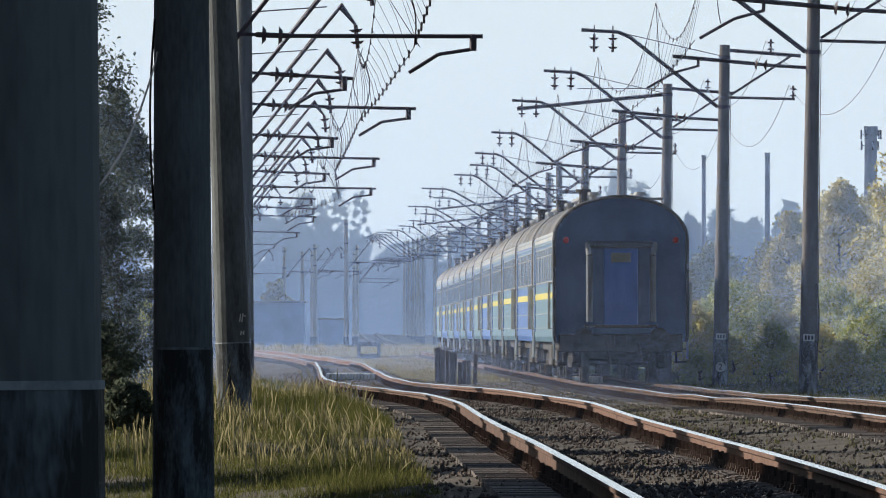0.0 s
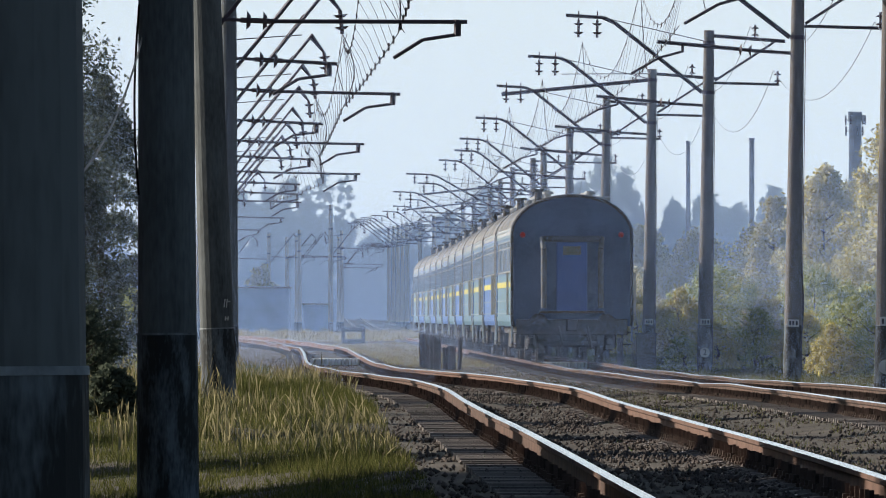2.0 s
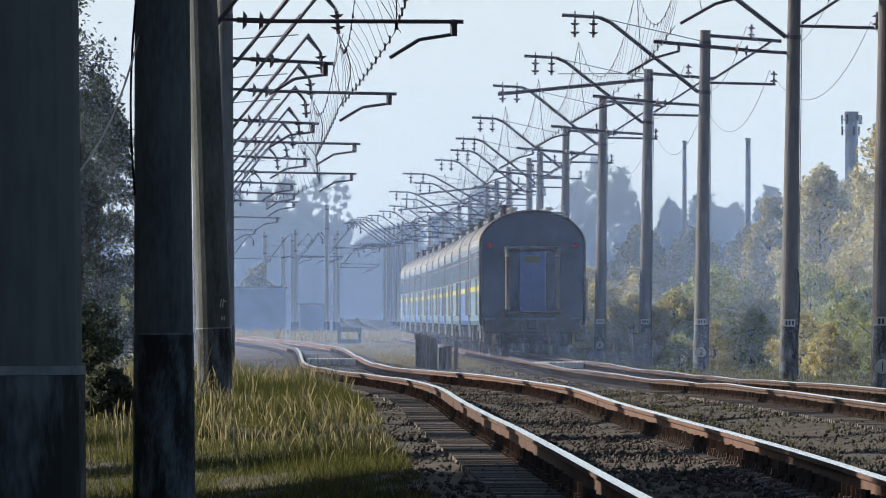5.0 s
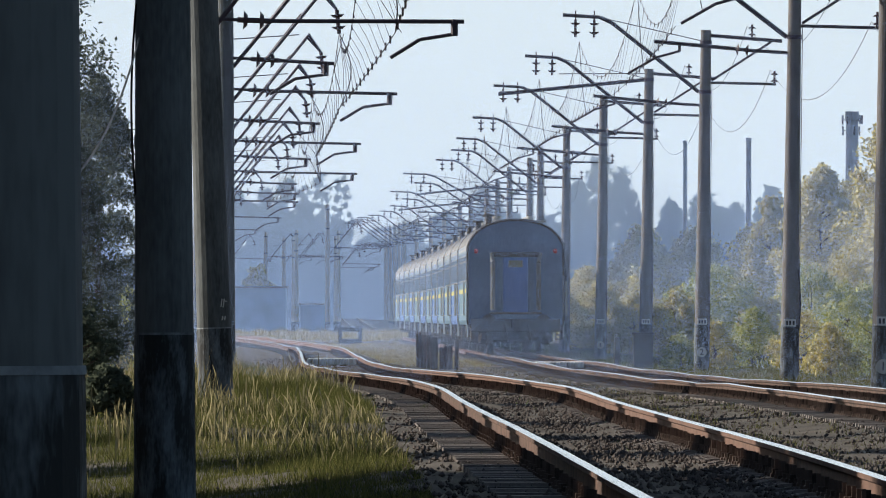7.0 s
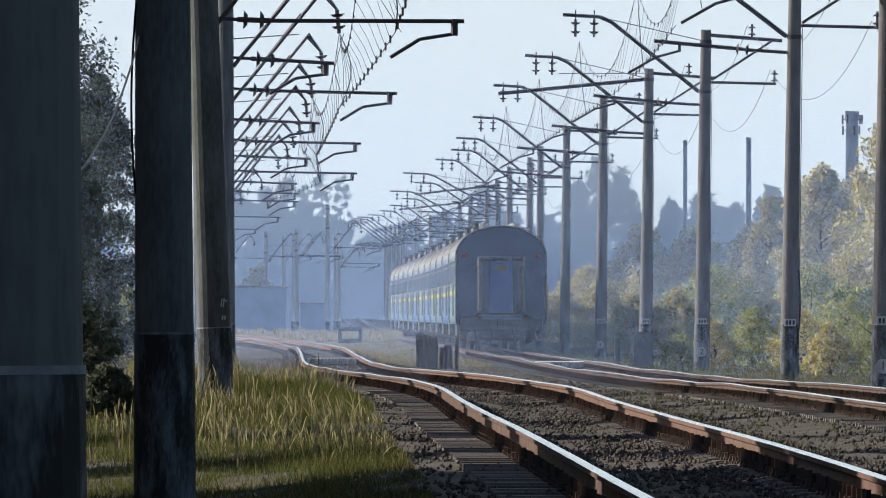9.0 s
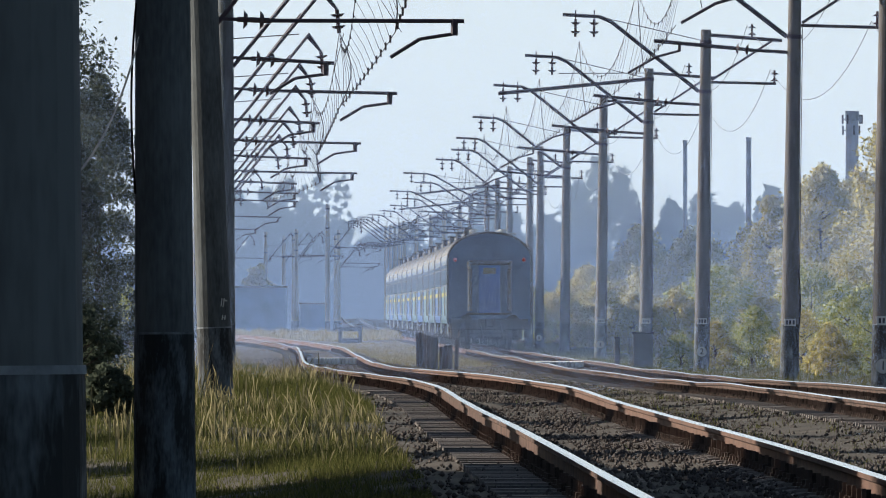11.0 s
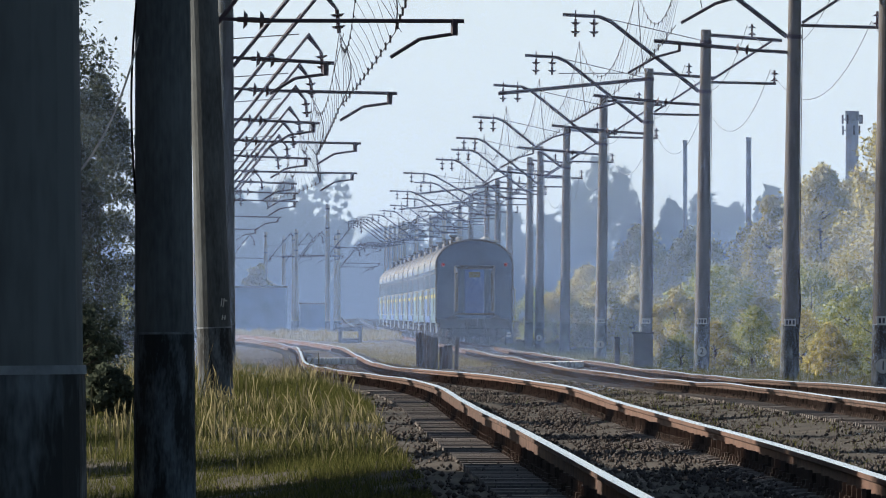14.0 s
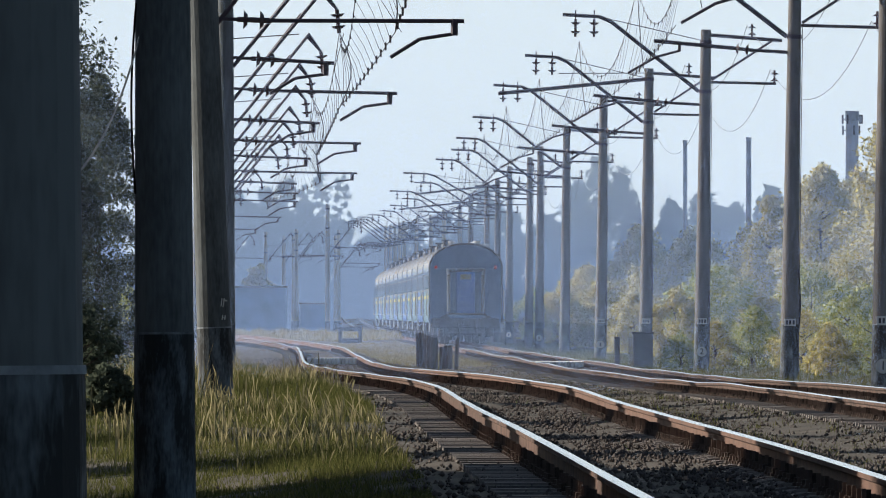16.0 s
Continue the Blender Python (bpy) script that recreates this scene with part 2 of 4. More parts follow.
def ground_z(x, y):
    """Height of the ground: banks under both tracks, a shallow trough between, a shoulder on the left."""
    x, y = np.asarray(x, float), np.asarray(y, float)
    ya = np.clip(y, 20, 640)
    ax, bx = track_a_x(ya), track_b_x(np.clip(y, 60, 1500))
    az, bz = track_a_z(ya) - 0.23, track_b_z(np.clip(y, 60, 1500)) - 0.23
    far = np.clip((y - 480) / 200, 0, 1)
    az = az * (1 - far) + np.minimum(az, bz) * far
    u = np.clip((x - ax - 1.4) / np.maximum(bx - ax - 2.8, 0.5), 0, 1)
    z = az * (1 - u) + bz * u
    z = z - 0.10 * np.sin(np.pi * u) ** 2
    left = np.clip((ax - 1.5 - x) / 2.0, 0, 1)
    z = z + left * np.interp(y, [60, 92, 128, 250, 280], [-0.28, -0.20, 0.12, 0.10, 0.0])
    z = z - np.clip((ax - 3.2 - x) / 3.0, 0, 1) * 0.15
    right = np.clip((x - bx - 1.5) / 2.0, 0, 1)
    z = z - right * 0.12
    z = z + np.clip((np.abs(x - bx) - 15) / 60, 0, 1) * 0.3
    return z + np.where(y > 1500, rise(y) - 2.7, 0)


def build_ground():
    xs = np.concatenate([[-4000, -1500, -600, -250, -100, -50, -30], np.arange(-20, -8, 1.0), np.arange(-8, 12, 0.4), np.arange(12, 26, 2.0), [30, 45, 70, 120, 250, 600, 1500, 4000]])
    ys = np.concatenate([[-600, -100, -20, 0, 20, 40], np.arange(50, 360, 1.5), np.arange(360, 700, 6), np.arange(700, 1600, 40), [1700, 1900, 2200, 2600, 3000, 3600, 4200, 4800]])
    gx, gy = np.meshgrid(xs, ys)
    gz = ground_z(gx, gy)
    rng = np.random.default_rng(3)
    near = np.exp(-((gx - 1) / 14) ** 2) * (gy < 700) * (gy > 10)
    gz = gz + rng.normal(0, 0.018, gz.shape) * near
    nx, ny = len(xs), len(ys)
    v = np.stack([gx, gy, gz], -1).reshape(-1, 3)
    i = np.arange((ny - 1) * nx).reshape(ny - 1, nx)[:, :-1].ravel()
    f = np.stack([i, i + 1, i + 1 + nx, i + nx], 1)
    tagged(soup("ground", v, f, M_GROUND, smooth=True), "dry earth with dead grass beside the railway tracks", "ground", kind="structure")


build_ground()

# ================= tracks =================
RAIL = [(-0.066, -0.18), (0.066, -0.18), (0.066, -0.165), (0.012, -0.145), (0.010, -0.055), (0.037, -0.038), (0.037, -0.008), (0.024, 0.0), (-0.024, 0.0),
        (-0.037, -0.008), (-0.037, -0.038), (-0.010, -0.055), (-0.012, -0.145), (-0.066, -0.165)]


def rail_mesh(name, cx, cz, side, y0, y1, parent):
    """One rail: the profile carried along the line; bright head, rusty web and foot."""
    ys = np.concatenate([np.arange(y0, min(y1, 360), 2.0), np.arange(min(y1, 360), y1 + 1, 8.0)])
    rng = np.random.default_rng(int(y0 + 10 * side + 100))
    sag = np.interp(ys, np.arange(y0, y1 + 12.5, 12.5), rng.normal(0, 0.012, len(np.arange(y0, y1 + 12.5, 12.5)))) * np.interp(ys, [120, 260], [0.2, 1.0])
    x, z = cx(ys) + side * 0.797, cz(ys) + sag
    n = len(RAIL)
    v = np.concatenate([np.stack([x + px, ys, z + pz], 1)[:, None] for px, pz in RAIL], 1).reshape(-1, 3)
    f, mi = [], []
    for k in range(len(ys) - 1):
        for j in range(n):
            a, b = k * n + j, k * n + (j + 1) % n
            f.append((a, b, b + n, a + n))
            mi.append(1 if j in (6, 7, 8) else 0)
    ob = soup(name, v, f, M_RUST, parent)
    ob.data.materials.append(M_RAILHEAD)
    ob.data.polygons.foreach_set("material_index", mi)
    return ob


def sleeper_data(name, material):
    """A concrete sleeper: sunken middle, sloped seats, bevelled."""
    bm = bmesh.new()
    prof = [(-1.35, 0.135, 0.30), (-0.95, 0.0, 0.28), (-0.60, -0.005, 0.27), (-0.35, -0.05, 0.24), (0.35, -0.05, 0.24), (0.60, -0.005, 0.27), (0.95, 0.0, 0.28), (1.35, 0.0, 0.30)]
    rings = []
    for x, z, w in prof:
        z = 0.0 if x in (-1.35,) else z
        rings.append([bm.verts.new((x, -w / 2, -0.2)), bm.verts.new((x, -w / 2 + 0.05, z)), bm.verts.new((x, w / 2 - 0.05, z)), bm.verts.new((x, w / 2, -0.2))])
    for p, q in zip(rings, rings[1:]):
        for j in range(3):
            bm.faces.new((p[j], p[j + 1], q[j + 1], q[j]))
    bm.faces.new(rings[0])
    bm.faces.new(rings[-1][::-1])
    bmesh.ops.recalc_face_normals(bm, faces=bm.faces)
    me = bpy.data.meshes.new(name)
    bm.to_mesh(me)
    bm.free()
    me.materials.append(material)
    return me


def build_track(label, cx, cz, y0, y1, own0, own1, seed):
    root = tagged(new("railway_track"), label, "railway track", kind="structure")
    rail_mesh("rail", cx, cz, -1, y0, y1, root)
    rail_mesh("rail", cx, cz, 1, y0, y1, root)
    rng = random.Random(seed)
    me = sleeper_data("sleeper", M_SLEEPER)
    mv = np.array([v.co for v in me.vertices])
    mf = [list(p.vertices) for p in me.polygons]
    jv, jf, cv, cf = [], [], [], []
    cb = np.array([(x, y, z) for z in (0, 1) for y in (0, 1) for x in (0, 1)], float) - (0.5, 0.5, 0)
    cfs = [(0, 2, 3, 1), (4, 5, 7, 6), (0, 1, 5, 4), (2, 6, 7, 3), (0, 4, 6, 2), (1, 3, 7, 5)]
    y = y0
    while y < y1:
        y += 0.56 + rng.uniform(-0.03, 0.03)
        if y > 420 and rng.random() < 0.3:
            continue
        x, z = float(cx(y)), float(cz(y)) - 0.185 - rng.uniform(0, 0.015)
        yaw = -(float(cx(y + 1)) - x) + rng.uniform(-0.02, 0.02)
        if own0 <= y <= own1:
            s = new("sleeper", me)
            s.parent = root
            s.matrix_basis = Matrix.Translation((x, y, z)) @ Matrix.Rotation(yaw, 4, "Z")
        else:
            b = sum(len(q) for q in jv)
            jv.append(mv + (x, y, z))
            jf += [[i + b for i in p] for p in mf]
        for side in (-1, 1) if y < 460 else ():
            rx = x + side * 0.797
            for off, w, d, h in ((0, 0.30, 0.16, 0.022), (-0.105, 0.07, 0.10, 0.055), (0.105, 0.07, 0.10, 0.055), (-0.11, 0.028, 0.028, 0.12), (0.11, 0.028, 0.028, 0.12)):
                b = len(cv) * 8
                cv.append(cb * (w, d, h) + (rx + off, y + rng.uniform(-0.01, 0.01), z))
                cf += [[i + b for i in p] for p in cfs]
    if jv:
        tagged(soup("sleeper_row", np.concatenate(jv), jf, M_SLEEPER_FAR, root), kind="stuff")
    tagged(soup("fastening", np.concatenate(cv), cf, M_CLIP, root, "rusty clips and bolts of the rails"), kind="stuff")
    return root


# ================= masts =================


def base_z(x, y):
    return float(ground_z(x, y))


def mast(x, y, lean, side, reach, arm_z=6.45, height=9.6, number=None, feeder=False, plate=True, long_arm=0, group="masts along the line", label=""):
    """Concrete overhead-line mast; its cantilever points along side (+1: right, -1: left)."""
    root = new("overhead_line_mast")
    z0 = base_z(x, y)
    h = height
    root.matrix_basis = pose(x, y, z0 - 0.02, 0, lean, 0)
    tagged(root, label or "round grey concrete mast with steel cantilever and black base", "mast", group)
    rad = (lambda z: 0.215 - 0.07 * z / h) if feeder else (lambda z: 0.195 - 0.055 * z / h)
    pt = 1.33 - z0
    bm = bmesh.new()
    rod(bm, (0, 0, -0.3), (0, 0, h), rad(-0.3), rad(h), 20)
    # Concrete copy by place: sunlit tone far off, shaded tone near left.
    part("pole", bm, M_CONC_SUNLIT if y > 880 else M_CONC if feeder or y > 300 else M_CONC_SHADED, root, smooth=False)
    bm = bmesh.new()
    rod(bm, (0, 0, -0.2), (0, 0, pt), rad(0) + 0.006, rad(pt) + 0.004, 20)
    part("painted_base", bm, M_BITUMEN, root, "flaking black paint")
    bm = bmesh.new()
    rod(bm, (0, 0, pt), (0, 0, pt + 0.015), rad(pt) + 0.006, rad(pt) + 0.005, 20)
    part("paint_line", bm, M_LIME, root, "faded white line")
    for z in (h - 1.75, h - 0.35):
        bm = bmesh.new()
        rod(bm, (0, 0, z - 0.05), (0, 0, z + 0.05), rad(z) + 0.02, rad(z) + 0.02, 16)
        part("clamp", bm, M_STEEL, root)
    s = side
    if not feeder:
        # inclined console with its tip plate and hanging insulators
        foot, tip = Vector((s * 0.15, 0, 6.0)), Vector((s * 2.15, 0, 8.45))
        bm = bmesh.new()
        rod(bm, foot, tip, 0.038)
        rod(bm, foot + Vector((0, 0.13, 0)), tip + Vector((-s * 0.5, 0.05, -0.55)), 0.028)
        part("console", bm, M_STEEL, root)
        bm = bmesh.new()
        rod(bm, tip + Vector((-s * 0.05, 0, -0.05)), tip + Vector((s * 0.28, 0, -0.46)), 0.07, 0.03)
        part("tip_plate", bm, M_STEEL, root)
        bm = bmesh.new()
        insulator(bm, tip + Vector((s * 0.28, 0, -0.46)), tip + Vector((s * 0.33, 0, -0.98)), 2, 0.16)
        part("suspension_insulator", bm, M_CERAM, root)
        # thin stay with chain
        bm = bmesh.new()
        rod(bm, (s * 0.14, 0, 7.35), (s * 1.6, 0, 7.45), 0.012)
        part("stay_rod", bm, M_STEEL, root)
        # registration arm
        bm = bmesh.new()
        rod(bm, (s * 0.15, 0, arm_z + 0.05), (s * 0.5, 0, arm_z + 0.03), 0.03)
        part("arm_bracket", bm, M_STEEL, root)
        bm = bmesh.new()
        rod(bm, (s * 1.05, 0, arm_z), (s * reach, 0, arm_z - 0.06), 0.035)
        part("registration_arm", bm, M_STEEL, root)
        bm = bmesh.new()
        insulator(bm, (s * 0.5, 0, arm_z + 0.03), (s * 1.05, 0, arm_z), 2, 0.16)
        part("arm_insulator", bm, M_CERAM, root)
        bm = bmesh.new()
        rod(bm, (s * (reach - 0.16), 0, arm_z - 0.02), (s * (reach - 0.17), 0, arm_z - 0.30), 0.06)
        rod(bm, (s * (reach - 0.17), 0, arm_z - 0.27), (s * (reach - 0.75), 0, arm_z - 0.35), 0.03)
        rod(bm, (s * (reach - 0.75), 0, arm_z - 0.35), (s * (reach - 1.25), 0, arm_z - 0.65), 0.032)
        part("steady_arm", bm, M_STEEL, root)
    else:
        # curved console that rises above the mast top, two insulators, feeder arms on the field side
        bm = bmesh.new()
        a, b, c = Vector((s * 0.18, 0, h - 1.75)), Vector((s * reach * 0.66, 0, h + 0.18)), Vector((s * reach * 0.74, 0, h + 0.32))
        rod(bm, a, b, 0.055)
        rod(bm, b, c, 0.055)
        rod(bm, c, (s * reach, 0, h + 0.37), 0.05)
        part("console", bm, M_STEEL, root)
        for k in (0.78, 0.91):
            bm = bmesh.new()
            rod(bm, (s * reach * k, 0, h + 0.5), (s * reach * k, 0, h + 0.25), 0.02)
            insulator(bm, (s * reach * k, 0, h + 0.25), (s * reach * k, 0, h - 0.25), 2, 0.15)
            part("suspension_insulator", bm, M_CERAM, root)
        bm = bmesh.new()
        rod(bm, (s * 0.14, 0, h - 0.30), (s * reach * 0.72, 0, h + 0.30), 0.012)
        part("stay_rod", bm, M_STEEL, root)
        bm = bmesh.new()
        rod(bm, (-s * 0.1, 0, h - 0.15), (-s * 2.15, 0, h - 0.28), 0.05)
        rod(bm, (-s * 0.18, 0, h - 1.42), (-s * 1.85, 0, h - 0.30), 0.035)
        part("feeder_arm", bm, M_STEEL, root)
        bm = bmesh.new()
        rod(bm, (-s * 0.1, 0, h - 1.48), (-s * 2.0, 0, h - 1.50), 0.038)
        part("lower_arm", bm, M_STEEL, root)
        for px, pz in ((1.3, -0.2), (1.95, -1.5)):
            bm = bmesh.new()
            insulator(bm, (-s * px, 0, h + pz), (-s * px, 0, h + pz + 0.38), 2, 0.12)
            part("pin_insulator", bm, M_CERAM, root)
        bm = bmesh.new()
        rod(bm, (s * 0.15, 0, h - 2.12), (s * 1.0, 0, h - 2.08), 0.04)
        part("arm_bracket", bm, M_STEEL, root)
        bm = bmesh.new()
        rod(bm, (s * 1.45, 0, h - 2.04), (s * (reach - 0.9), 0, h - 1.9), 0.045)
        part("registration_arm", bm, M_STEEL, root)
        bm = bmesh.new()
        insulator(bm, (s * 1.0, 0, h - 2.08), (s * 1.45, 0, h - 2.04), 2, 0.15)
        part("arm_insulator", bm, M_CERAM, root)
        bm = bmesh.new()
        rod(bm, (s * (reach - 1.5), 0, h - 1.93), (s * (reach - 1.5), 0, h - 2.14), 0.04)
        rod(bm, (s * (reach - 1.5), 0, h - 2.12), (s * (reach - 0.95), 0, h - 2.28), 0.03)
        rod(bm, (s * (reach - 0.95), 0, h - 2.28), (s * (reach - 0.3), 0, h - 2.66), 0.03)
        part("steady_arm", bm, M_STEEL, root)
        if long_arm:
            bm = bmesh.new()
            rod(bm, (s * 0.1, 0, h - 0.35), (s * long_arm, 0, h - 0.35 - 0.11 * long_arm), 0.06)
            rod(bm, (s * 0.14, 0, h - 0.15), (s * long_arm * 0.6, 0, h - 0.2), 0.014)
            part("anchor_arm", bm, M_STEEL, root)
        bm = bmesh.new()
        rod(bm, (-s * (rad(4) + 0.03), -0.05, 0.2), (-s * (rad(8) + 0.03), -0.05, h - 1.5), 0.01, n=4)
        part("earthing_wire", bm, M_WIRE, root)
        if plate:
            bm = bmesh.new()
            r = rad(1.4) + 0.012
            box(bm, (0, -r, 1.42), (0.27, 0.012, 0.17), bevel=0.004)
            pl = part("number_plate", bm, M_PLATE, root, "small white plate with dark marks")
            for k in (-0.08, 0.0, 0.09):
                bm = bmesh.new()
                box(bm, (k * 0.9, -r - 0.009, 1.42), (0.045, 0.004, 0.10))
                part("mark", bm, M_INK, pl)
        if number is not None:
            bm = bmesh.new()
            r = rad(0.6) + 0.012
            bmesh.ops.create_cone(bm, cap_ends=True, segments=24, radius1=0.14, radius2=0.14, depth=0.012, matrix=pose(0, -r, 0.56, 90))
            disc = part("number_disc", bm, M_PLATE, root, "round white disc")
            if number:
                cu = bpy.data.curves.new("numeral", "FONT")
                cu.body, cu.size, cu.align_x, cu.align_y, cu.extrude = number, 0.24, "CENTER", "CENTER", 0.002
                cu.materials.append(M_INK)
                ob = new("numeral", cu)
                ob.parent = disc
                ob.matrix_basis = pose(0, -r - 0.010, 0.56, 90)
            else:
                bm = bmesh.new()
                box(bm, (0, -r - 0.009, 0.56), (0.06, 0.004, 0.13))
                part("mark", bm, M_INK, disc)
    return root


SHORT = [(-4.2, 240, 0, 2.1), (-5.5, 313, 0, 2.4), (-6.65, 382, 0, 2.6), (-7.9, 452, 0, 2.6)]
LEFT = [(-0.775, 20.6, -0.3, 3.4), (-1.765, 79, -0.25, 3.6), (-2.55, 140, -1.9, 3.8), (-3.86, 209, -0.9, 4.31), (-4.75, 272, 0, 3.75), (-6.15, 349, 0, 3.85),
        (-7.30, 420, 0, 4.4), (-8.55, 487, 0, 2.9), (-9.35, 520, 0, 3.3), (-11.2, 600, 0, 3.4), (-13.5, 680, 0, 3.4)]
RIGHT = [(8.30, 235, 0.8, 4.2, "1"), (8.15, 293, 0.9, 4.2, None), (7.29, 351, 0.8, 4.05, "2"), (6.58, 405, 0.8, 4.05, None), (5.76, 456, 0.8, 4.05, ""), (5.15, 528, 0.6, 4.0, None),
         (4.55, 590, 0.5, 4.0, ""), (4.35, 632, 0.4, 4.0, None), (3.55, 672, 0.3, 4.0, ""), (3.2, 738, 0.2, 5.6, None), (2.75, 790, 0.2, 4.6, ""), (1.85, 845, 0.2, 5.5, None), (1.2, 900, 0.2, 4.2, ""),
         (0.1, 960, 0, 4.2, None), (-1.0, 1020, 0, 4.2, None), (-2.3, 1080, 0, 4.2, None)]


def build_masts():
    for x, y, lean, reach in LEFT + SHORT:
        mast(x, y, lean, 1, reach, arm_z=6.42 - base_z(x, y) + 0.02, group="left row of masts")
    for x, y, lean, reach, no in RIGHT:
        mast(x, y, lean, -1, reach, number=no, feeder=True, group="right row of masts", plate=y < 500, long_arm=4.9 if y in (405, 738, 845) else 0, height=9.9 if y == 293 else 9.65)
    # distant masts of the station throat
    for k in range(13):
        y = 1110 + 40 * k
        mast((715 - 784 - 8.0 * k) * y / 22000, y, 0, -1, 4.2, feeder=True, group="right row of masts", plate=False, label="distant concrete mast in blue haze")
    for x, y, top in ((-8.4, 905, 9.6), (-12.2, 1035, 8.6), (-12.55, 1045, 8.1), (-13.45, 1050, 8.1), (-14.9, 1045, 8.5), (-18.4, 1050, 8.2), (-9.9, 1180, 9.6), (-10.9, 1260, 9.6), (-10.4, 1340, 9.6), (-10.9, 1420, 9.6)):
        mast(x, y, 0, 1, 4.0, height=top, group="distant masts", label="distant concrete mast in blue haze")


def wire_tube(vs, fs, pts, r):
    """A four-sided thread through points."""
    b = sum(len(v) for v in vs)
    p = np.array(pts, float)
    ring = np.array([(r, 0, 0), (0, 0, r), (-r, 0, 0), (0, 0, -r)])
    vs.append((p[:, None, :] + ring[None]).reshape(-1, 3))
    for k in range(len(p) - 1):
        for j in range(4):
            a, c = b + k * 4 + j, b + k * 4 + (j + 1) % 4
            fs.append((a, c, c + 4, a + 4))


def overhead(rows, side, feeder):
    """Messenger, contact wire, droppers and feeders between the masts of one row."""
    sup = []
    for x, y, reach in rows:
        z0 = base_z(x, y)
        if feeder:
            sup.append(((x + side * reach * 0.85, y, z0 + 9.3), (x + side * (reach - 0.3), y, z0 + 6.98), (x - side * 1.3, y, z0 + 9.75), (x - side * 1.95, y, z0 + 8.5)))
        else:
            sup.append(((x + side * 2.48, y, z0 + 7.45), (x + side * (reach - 1.25), y, z0 + 5.85), None, None))
    root = tagged(new("overhead_line"), "dark overhead contact line with messenger wire and droppers", "overhead line")
    dv, df = [], []

    def span(name, *threads):
        v, f = [], []
        for pts, r in threads:
            wire_tube(v, f, pts, r)
        soup(name, np.concatenate(v), f, M_WIRE, root)
    sag = 1.5 if feeder else 1.0
    for p, q in zip(sup, sup[1:]):
        us = np.linspace(0, 1, 15)
        m = [np.array(p[0]) * (1 - u) + np.array(q[0]) * u - (0, 0, 4 * sag * u * (1 - u)) for u in us]
        c = [np.array(p[1]) * (1 - u) + np.array(q[1]) * u - (0, 0, 4 * 0.06 * u * (1 - u)) for u in us]
        span("messenger_wire", (m, 0.008))
        span("contact_wire", (c, 0.008))
        for k in range(1, 14):
            wire_tube(dv, df, [m[k], (m[k] + c[k]) / 2 + np.array((0.04, 0, 0)), c[k]], 0.0035 if feeder else 0.0045)
            wire_tube(dv, df, [c[k] - np.array((0, 0, 0.05)), c[k] + np.array((0, 0, 0.07))], 0.013 if feeder else 0.018)
            wire_tube(dv, df, [m[k] - np.array((0, 0, 0.05)), m[k] + np.array((0, 0, 0.03))], 0.011 if feeder else 0.015)
        if feeder:
            for j in (2, 3):
                span("feeder_wire", ([np.array(p[j]) * (1 - u) + np.array(q[j]) * u - (0, 0, 4 * 1.3 * u * (1 - u)) for u in us], 0.008))
            # slack jumper loops under the consoles
            a, b = np.array(p[0]), np.array(p[1])
            span("jumper", ([a * (1 - u) + (b + (0.6, 2, 0.4)) * u - (0, 0, 4 * 0.7 * u * (1 - u)) for u in us], 0.009))
        else:
            a, b = np.array(p[0]), np.array(p[1])
            span("jumper", ([a * (1 - u) + b * u + (0.25 * math.sin(3.14 * u), 0, 0) for u in us], 0.012), ([a + (0.1, 0, 0), (a + b) / 2 + (-0.12, 0, 0), b + (0.1, 0, 0)], 0.008))
    tagged(soup("dropper", np.concatenate(dv), df, M_WIRE, root), kind="stuff")


# ================= train =================
COACH = 24.54


def section(h0=0.95):
    """Half outline of a coach body above the rail: (x, z)."""
    pts = [(1.52, h0), (1.55, h0 + 0.12), (1.55, 3.35), (1.53, 3.52), (1.46, 3.68), (1.33, 3.86), (1.12, 4.05), (0.85, 4.19), (0.5, 4.29), (0.2, 4.335), (0, 4.34)]
    return pts + [(-x, z) for x, z in reversed(pts[:-1])]


